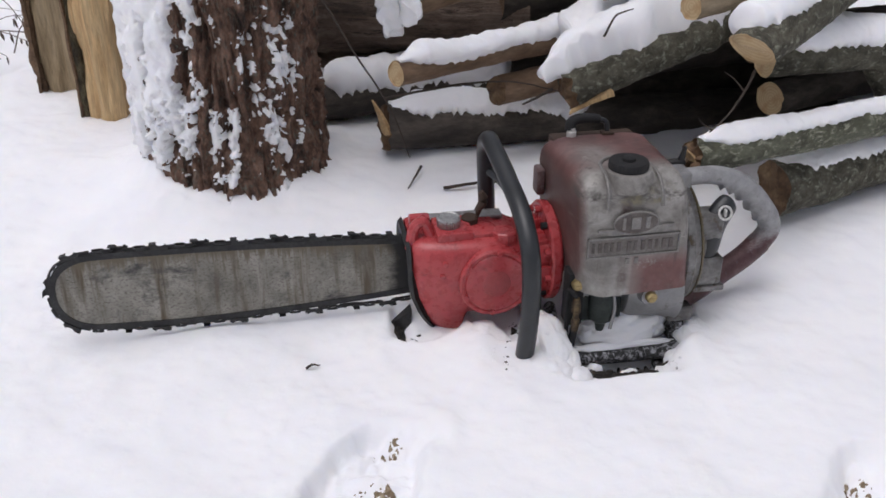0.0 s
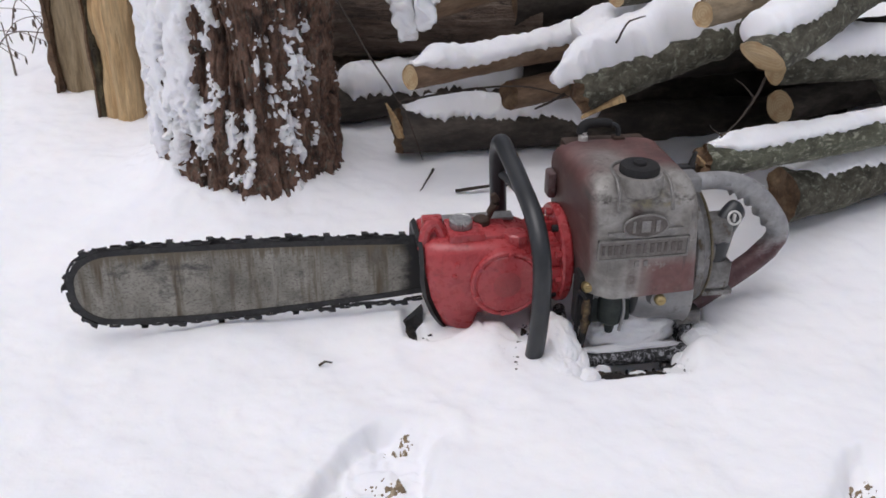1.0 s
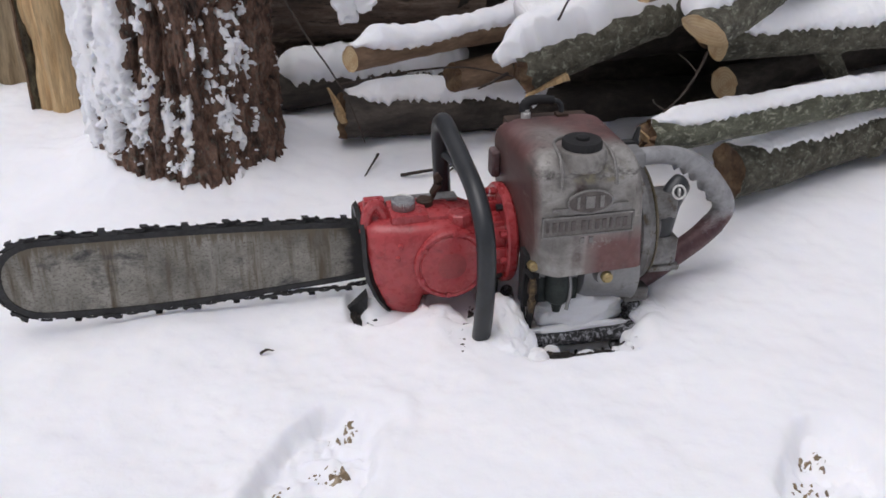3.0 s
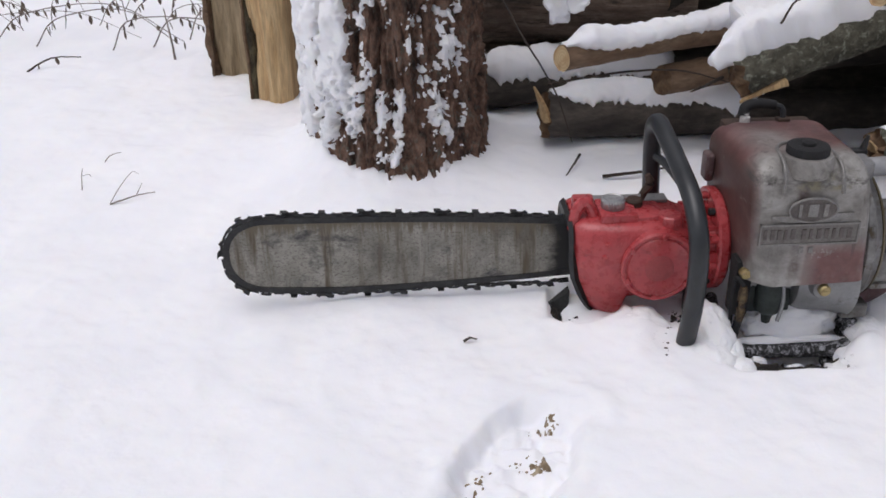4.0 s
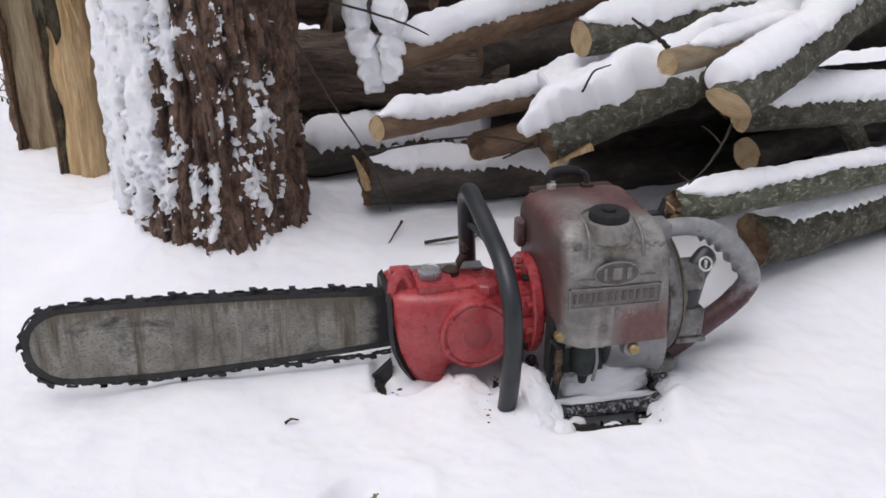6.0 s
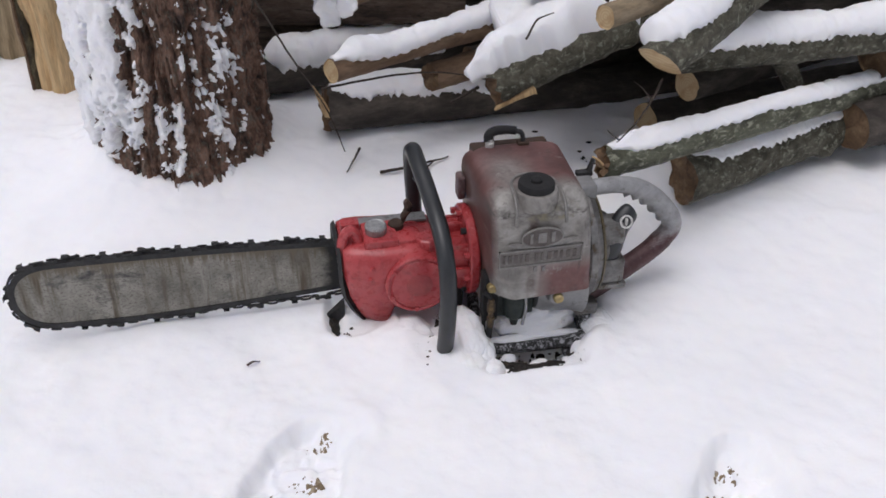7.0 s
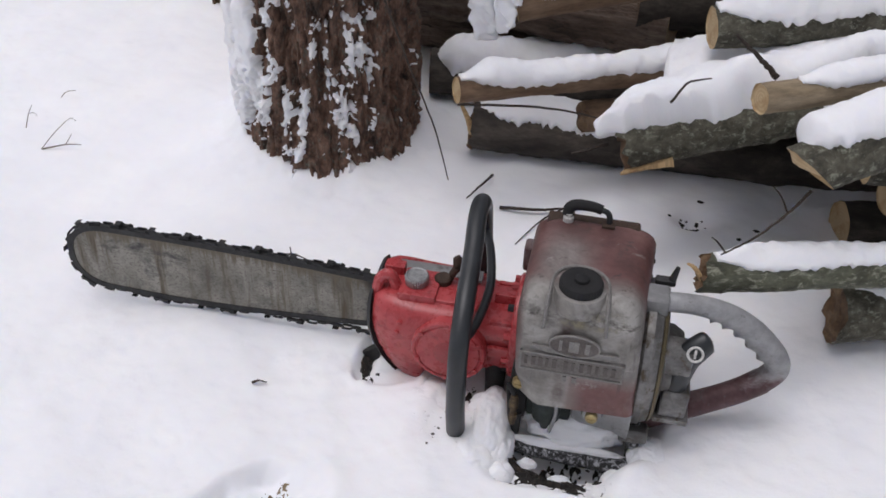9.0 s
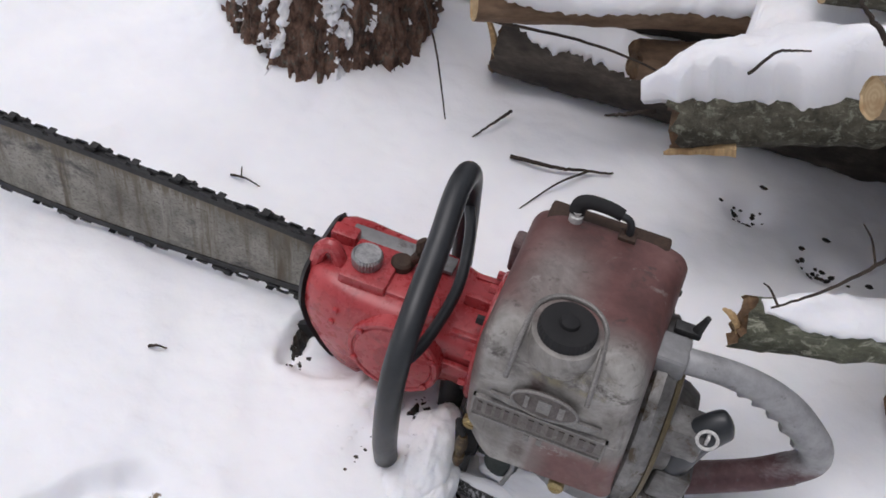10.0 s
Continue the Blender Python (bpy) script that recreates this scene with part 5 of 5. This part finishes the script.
# ---------------------------------------------------------------- snow on the skid, crumbs, twigs and dirt
def snow_heap(centre, size, seed, label, at=Matrix(), wild=1.0):
    """A low lumpy heap of snow."""
    bm = bmesh.new()
    bmesh.ops.create_icosphere(bm, subdivisions=5, radius=1)
    for v in bm.verts:
        n = v.co.normalized()
        r = 1 + wild * 0.22 * noise.noise(n * 1.8 + Vector((seed * 3.1, 0, 0))) + wild * 0.08 * noise.noise(n * 6 + Vector((0, seed, 0))) + wild * 0.05 * noise.noise(n * 15)
        v.co = Vector(centre) + Vector((n.x * size[0] * r, n.y * size[1] * r, n.z * size[2] * r))
    return thing("snow_heap", bm, SNOW_LUMPY, at, 180, label=label, category="snow", kind="stuff")


snow_heap((0.158, -0.066, 0.0), (0.078, 0.036, 0.036), 1, "snow packed on the saw's skid", SAW)
snow_heap((0.15, -0.1, -0.014), (0.085, 0.009, 0.005), 2, "snow dusted along the skid tube", SAW)


def twig(points, r, label, at=None, leaves=0, seed=0, name="twig", branches=()):
    rnd = random.Random(seed)
    path = spline(points, 24)
    path = [p + Vector((rnd.uniform(-1, 1), rnd.uniform(-1, 1), rnd.uniform(-1, 1))) * r * 0.25 for p in path]
    parts = [tube(path, lambda t: r * (1 - 0.55 * t), 7)]
    for b in branches:
        parts.append(tube(spline(b, 10), lambda t: r * 0.6 * (1 - 0.5 * t), 6))
    root = thing(name, joined(*parts), TWIG if name == "twig" else WEED, label=label, category="twig")
    for k in range(leaves):
        p = path[rnd.randrange(4, len(path))]
        long, wide = rnd.uniform(0.014, 0.03), rnd.uniform(0.003, 0.006)
        turn = rnd.uniform(0, 6.28)
        side = Vector((math.cos(turn), math.sin(turn), 0))
        rows = []
        for i in range(6):
            t = i / 5
            w = wide * math.sin(math.pi * (0.08 + 0.87 * t))
            c = p + Vector((0.2 * long * t * side.y, 0.2 * long * t, -long * t))
            rows.append([c - side * w, c + Vector((side.y, -side.x, 0)) * w * 0.7, c + side * w, c + Vector((side.y, -side.x, 0)) * w * 0.55])
        part("leaf", skin(rows), DEAD_LEAF, root, "curled dead leaf")
    return root


def g(x, y, up=0.0):
    return (x, y, on_ground(x, y) + up)


twig([(-0.215, 1.60, 0.46), (-0.14, 1.57, 0.34), (-0.07, 1.54, 0.24), (-0.035, 1.53, 0.15)], 0.0022, "thin bare twig hanging before the pile", seed=1)
twig([g(-0.034, 1.735, 0.014), g(-0.041, 1.695, 0.012), g(-0.053, 1.655, 0.0)], 0.0028, "short dark twig stuck in the snow", seed=2)
twig([g(0.018, 1.652, 0.006), g(0.08, 1.668, 0.012), g(0.115, 1.69, 0.01), g(0.157, 1.723, 0.006)], 0.0036, "forked dark twig lying on snow", seed=3, branches=[[g(0.125, 1.695, 0.01), g(0.105, 1.64, 0.012), g(0.081, 1.578, 0.0)]])
twig([g(-0.287, 1.375, 0.002), g(-0.262, 1.378, 0.01), g(-0.24, 1.384, 0.002)], 0.002, "tiny twig lying on the snow", seed=4, branches=[[g(-0.27, 1.378, 0.008), g(-0.28, 1.39, 0.012), g(-0.285, 1.395, 0.008)]])
twig([g(-0.147, 1.083, 0.002), g(-0.139, 1.087, 0.008), g(-0.13, 1.095, 0.004)], 0.0022, "scrap of bark on the snow", seed=5)
twig([(0.535, 1.492, 0.335), (0.515, 1.46, 0.31), (0.485, 1.42, 0.285), (0.45, 1.375, 0.272)], 0.0026, "dark forked twig caught between the logs", seed=6, branches=[[(0.515, 1.46, 0.31), (0.50, 1.475, 0.325), (0.485, 1.48, 0.335)], [(0.455, 1.38, 0.273), (0.44, 1.39, 0.28), (0.432, 1.38, 0.292)]])
twig([(0.445, 1.612, 0.432), (0.415, 1.612, 0.455), (0.375, 1.61, 0.482)], 0.005, "broken dark stick poking out of the snow", seed=7)
twig([(0.30, 1.615, 0.352), (0.318, 1.625, 0.385), (0.335, 1.632, 0.392), (0.35, 1.64, 0.395)], 0.0022, "thin curved sprig in the snow", seed=8)
twig([(0.215, 1.605, 0.258), (0.185, 1.588, 0.246), (0.162, 1.578, 0.238)], 0.0034, "short dark twig at the mossy log's tip", seed=9)
twig([(-0.1, 1.70, 0.2), (0.05, 1.72, 0.225), (0.15, 1.73, 0.228), (0.24, 1.76, 0.2)], 0.0026, "thin curved twig across the pile", seed=10)
twig([(-0.3, 1.75, 0.52), (-0.05, 1.74, 0.45), (0.02, 1.75, 0.42)], 0.003, "thin dark twig high in the pile", seed=11)

# dry weeds on the far snow
twig([g(-0.916, 1.432), g(-0.87, 1.455, 0.01), g(-0.832, 1.462, 0.016)], 0.0016, "dry grass stalk in the snow", seed=20, name="dry_stalk", branches=[[g(-0.916, 1.432), g(-0.912, 1.47, 0.014), g(-0.905, 1.51, 0.026), g(-0.893, 1.515, 0.022)], [g(-0.87, 1.455, 0.01), g(-0.866, 1.465, 0.02), g(-0.862, 1.47, 0.028)]])
twig([g(-1.0, 1.475), g(-1.012, 1.50, 0.018), g(-1.02, 1.52, 0.026)], 0.0011, "dry grass stalk in the snow", seed=21, name="dry_stalk", branches=[[g(-1.012, 1.5, 0.018), g(-0.998, 1.505, 0.02), g(-0.99, 1.5, 0.016)]])
twig([g(-1.28, 1.60, 0.0), g(-1.30, 1.63, 0.015), g(-1.33, 1.68, 0.03)], 0.0014, "dry grass stalk in the snow", seed=22, name="dry_stalk")
twig([g(-1.02, 1.60, 0.0), g(-1.01, 1.61, 0.012), g(-0.99, 1.62, 0.016)], 0.0012, "dry grass stalk in the snow", seed=23, name="dry_stalk")
twig([g(-1.56, 2.14, 0.0), g(-1.50, 2.17, 0.025), g(-1.42, 2.19, 0.025)], 0.003, "dead twig with leaves on the snow", seed=24, leaves=2)
twig([g(-1.18, 2.26, 0.0), g(-1.20, 2.29, 0.06), g(-1.23, 2.33, 0.13)], 0.0035, "bare upright weed stem", seed=25, name="weed")
rnd = random.Random(5)
for k in range(34):
    x0 = -2.5 + 0.042 * k + rnd.uniform(-0.03, 0.03)
    y0 = 2.44 + rnd.uniform(-0.12, 0.3)
    z0 = on_ground(x0, y0)
    dx = rnd.uniform(-0.2, 0.45)
    twig([(x0, y0, z0), (x0 + 0.3 * dx, y0 - 0.02, z0 + 0.09), (x0 + dx, y0 - 0.05, z0 + rnd.uniform(0.07, 0.18)), (x0 + 1.5 * dx, y0 - 0.08, z0 + rnd.uniform(0.03, 0.13))], rnd.uniform(0.0012, 0.0022), "drooping weed with curled dead leaves", seed=40 + k, leaves=rnd.choice((0, 2, 6, 10)), name="weed")


# soil in the boot prints and below the saw
def crumbs(centre, spread, count, size, seed, mat, label, name="soil"):
    rnd = random.Random(seed)
    pieces = []
    for _ in range(count):
        x, y = rnd.gauss(centre[0], spread[0]), rnd.gauss(centre[1], spread[1])
        s = size * rnd.uniform(0.4, 1.2)
        bm = bmesh.new()
        bmesh.ops.create_icosphere(bm, subdivisions=1, radius=1)
        z = on_ground(x, y)
        off = Vector((rnd.random() * 9, rnd.random() * 9, 0))
        for v in bm.verts:
            q = 1 + 0.7 * noise.noise(v.co * 1.4 + off)
            v.co = Vector((x + v.co.x * s * q, y + v.co.y * s * q * 0.8, z + v.co.z * s * 0.45 * q))
        pieces.append(bm)
    return thing(name, joined(*pieces), mat, label=label, category=name, kind="stuff")


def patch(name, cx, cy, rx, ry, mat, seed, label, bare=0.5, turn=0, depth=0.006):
    """Soil, litter or a dark sheet that shows through the snow: its bumps rise above the snow here and there."""
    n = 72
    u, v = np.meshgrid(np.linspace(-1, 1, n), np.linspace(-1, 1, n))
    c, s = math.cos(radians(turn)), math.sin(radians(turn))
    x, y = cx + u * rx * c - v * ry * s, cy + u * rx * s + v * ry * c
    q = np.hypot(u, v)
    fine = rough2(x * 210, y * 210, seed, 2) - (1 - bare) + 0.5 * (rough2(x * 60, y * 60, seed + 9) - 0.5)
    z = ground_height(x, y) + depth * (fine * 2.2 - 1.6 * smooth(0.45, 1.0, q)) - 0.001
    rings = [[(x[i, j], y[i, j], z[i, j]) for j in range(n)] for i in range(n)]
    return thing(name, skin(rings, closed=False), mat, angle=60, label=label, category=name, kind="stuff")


patch("soil", -0.012, 0.945, 0.035, 0.026, SOIL, 1, "brown soil showing in a boot print", 0.47)
patch("soil", -0.02, 0.868, 0.04, 0.026, SOIL, 2, "brown soil showing in a boot print", 0.47)
patch("soil", -0.083, 0.825, 0.018, 0.04, SOIL, 3, "brown soil showing in a boot print", 0.5, -25)
patch("soil", 0.595, 0.915, 0.04, 0.028, SOIL, 4, "brown soil showing in a boot print", 0.47)
patch("soil", 0.58, 0.87, 0.045, 0.025, SOIL, 5, "brown soil showing in a boot print", 0.42)


def in_saw(a, b):
    p = SAW @ Vector((a, b, 0))
    return p.x, p.y


# black sheet on the hollow's floor: litter, with its shade put into the colour
patch("litter", *in_saw(0.132, -0.138), 0.08, 0.05, LITTER_AND_SHADE, 6, "black wet bark litter in the hollow under the saw", 1.15, 14, 0.005)
patch("litter", *in_saw(-0.178, 0.0), 0.012, 0.04, LITTER_AND_SHADE, 19, "dark bits by the spike", 0.75, 14, 0.008)
crumbs(in_saw(-0.16, -0.045), (0.008, 0.012), 9, 0.0035, 18, LITTER_AND_SHADE, "dark bits by the spike", "litter")
patch("litter", *in_saw(0.02, -0.05), 0.05, 0.05, LITTER_AND_SHADE, 9, "dark patch under the gear case", 0.6, 14, 0.006)
crumbs((0.35, 1.81), (0.02, 0.024), 20, 0.006, 10, LITTER_AND_SHADE, "dark litter below the pile", "litter")
crumbs((0.48, 1.755), (0.024, 0.018), 20, 0.006, 11, LITTER_AND_SHADE, "dark litter below the pile", "litter")
crumbs(in_saw(-0.038, -0.125), (0.004, 0.02), 9, 0.003, 21, BARK_DARK, "dark litter in the hollow by the handle", "litter")
crumbs(in_saw(0.14, -0.15), (0.045, 0.012), 40, 0.008, 22, SNOW_LUMPY, "broken lumps of snow before the skid", "snow")
crumbs(in_saw(0.125, -0.138), (0.026, 0.01), 50, 0.006, 6, LITTER_AND_SHADE, "dark bark litter in the hollow under the saw", "litter")
crumbs(in_saw(0.11, -0.13), (0.02, 0.01), 24, 0.005, 7, SOIL, "rusty bark litter under the saw", "litter")
crumbs(in_saw(0.125, -0.145), (0.026, 0.01), 20, 0.006, 14, BARK_BROWN, "brown bark litter in front of the skid", "litter")
crumbs(in_saw(0.13, -0.15), (0.05, 0.02), 34, 0.0045, 12, SNOW_LUMPY, "crumbled snow in front of the skid", "snow")
crumbs(in_saw(-0.02, -0.11), (0.04, 0.02), 26, 0.004, 13, SNOW_LUMPY, "crumbled snow by the handle", "snow")
for k, hang in enumerate(([(-0.125, 1.81, 0.52), (-0.118, 1.805, 0.43), (-0.1, 1.80, 0.36), (-0.085, 1.795, 0.30)], [(-0.06, 1.81, 0.47), (-0.055, 1.805, 0.40), (-0.06, 1.80, 0.325)])):
    strand = tube(spline(hang, 60), lambda t: 0.027 * (1 - 0.45 * t * t), 28)
    for v in strand.verts:
        q = v.co * 26
        f = v.co * 85
        v.co += Vector((noise.noise(q), noise.noise(q + Vector((9, 0, 0))), noise.noise(q + Vector((0, 9, 0))))) * 0.02 + Vector((noise.noise(f), noise.noise(f + Vector((9, 0, 0))), noise.noise(f + Vector((0, 9, 0))))) * 0.007
    thing("snow_strand", strand, SNOW_LUMPY, angle=180, label="snow draped down a hanging branch", category="snow", kind="stuff")
twig([(-0.12, 1.83, 0.52), (-0.105, 1.82, 0.4), (-0.085, 1.82, 0.3)], 0.005, "branch hanging behind draped snow", seed=12)
for k, (x, y, z, sx, sy, sz) in enumerate(((0.034, -0.095, -0.006, 0.034, 0.065, 0.044), (0.022, -0.15, -0.016, 0.036, 0.04, 0.03), (0.052, -0.125, -0.02, 0.026, 0.05, 0.03), (-0.065, -0.07, -0.012, 0.05, 0.05, 0.034), (-0.08, -0.085, -0.016, 0.05, 0.04, 0.024), (0.225, -0.15, -0.025, 0.02, 0.025, 0.02), (0.06, -0.165, -0.022, 0.025, 0.02, 0.02), (0.27, -0.1, -0.012, 0.03, 0.04, 0.024), (0.15, -0.15, -0.04, 0.02, 0.012, 0.012), (0.1, -0.13, -0.035, 0.014, 0.01, 0.01))):
    snow_heap((x, y, z), (sx, sy, sz), 20 + k, "crumbly heap of snow beside the saw", SAW, wild=0.7)
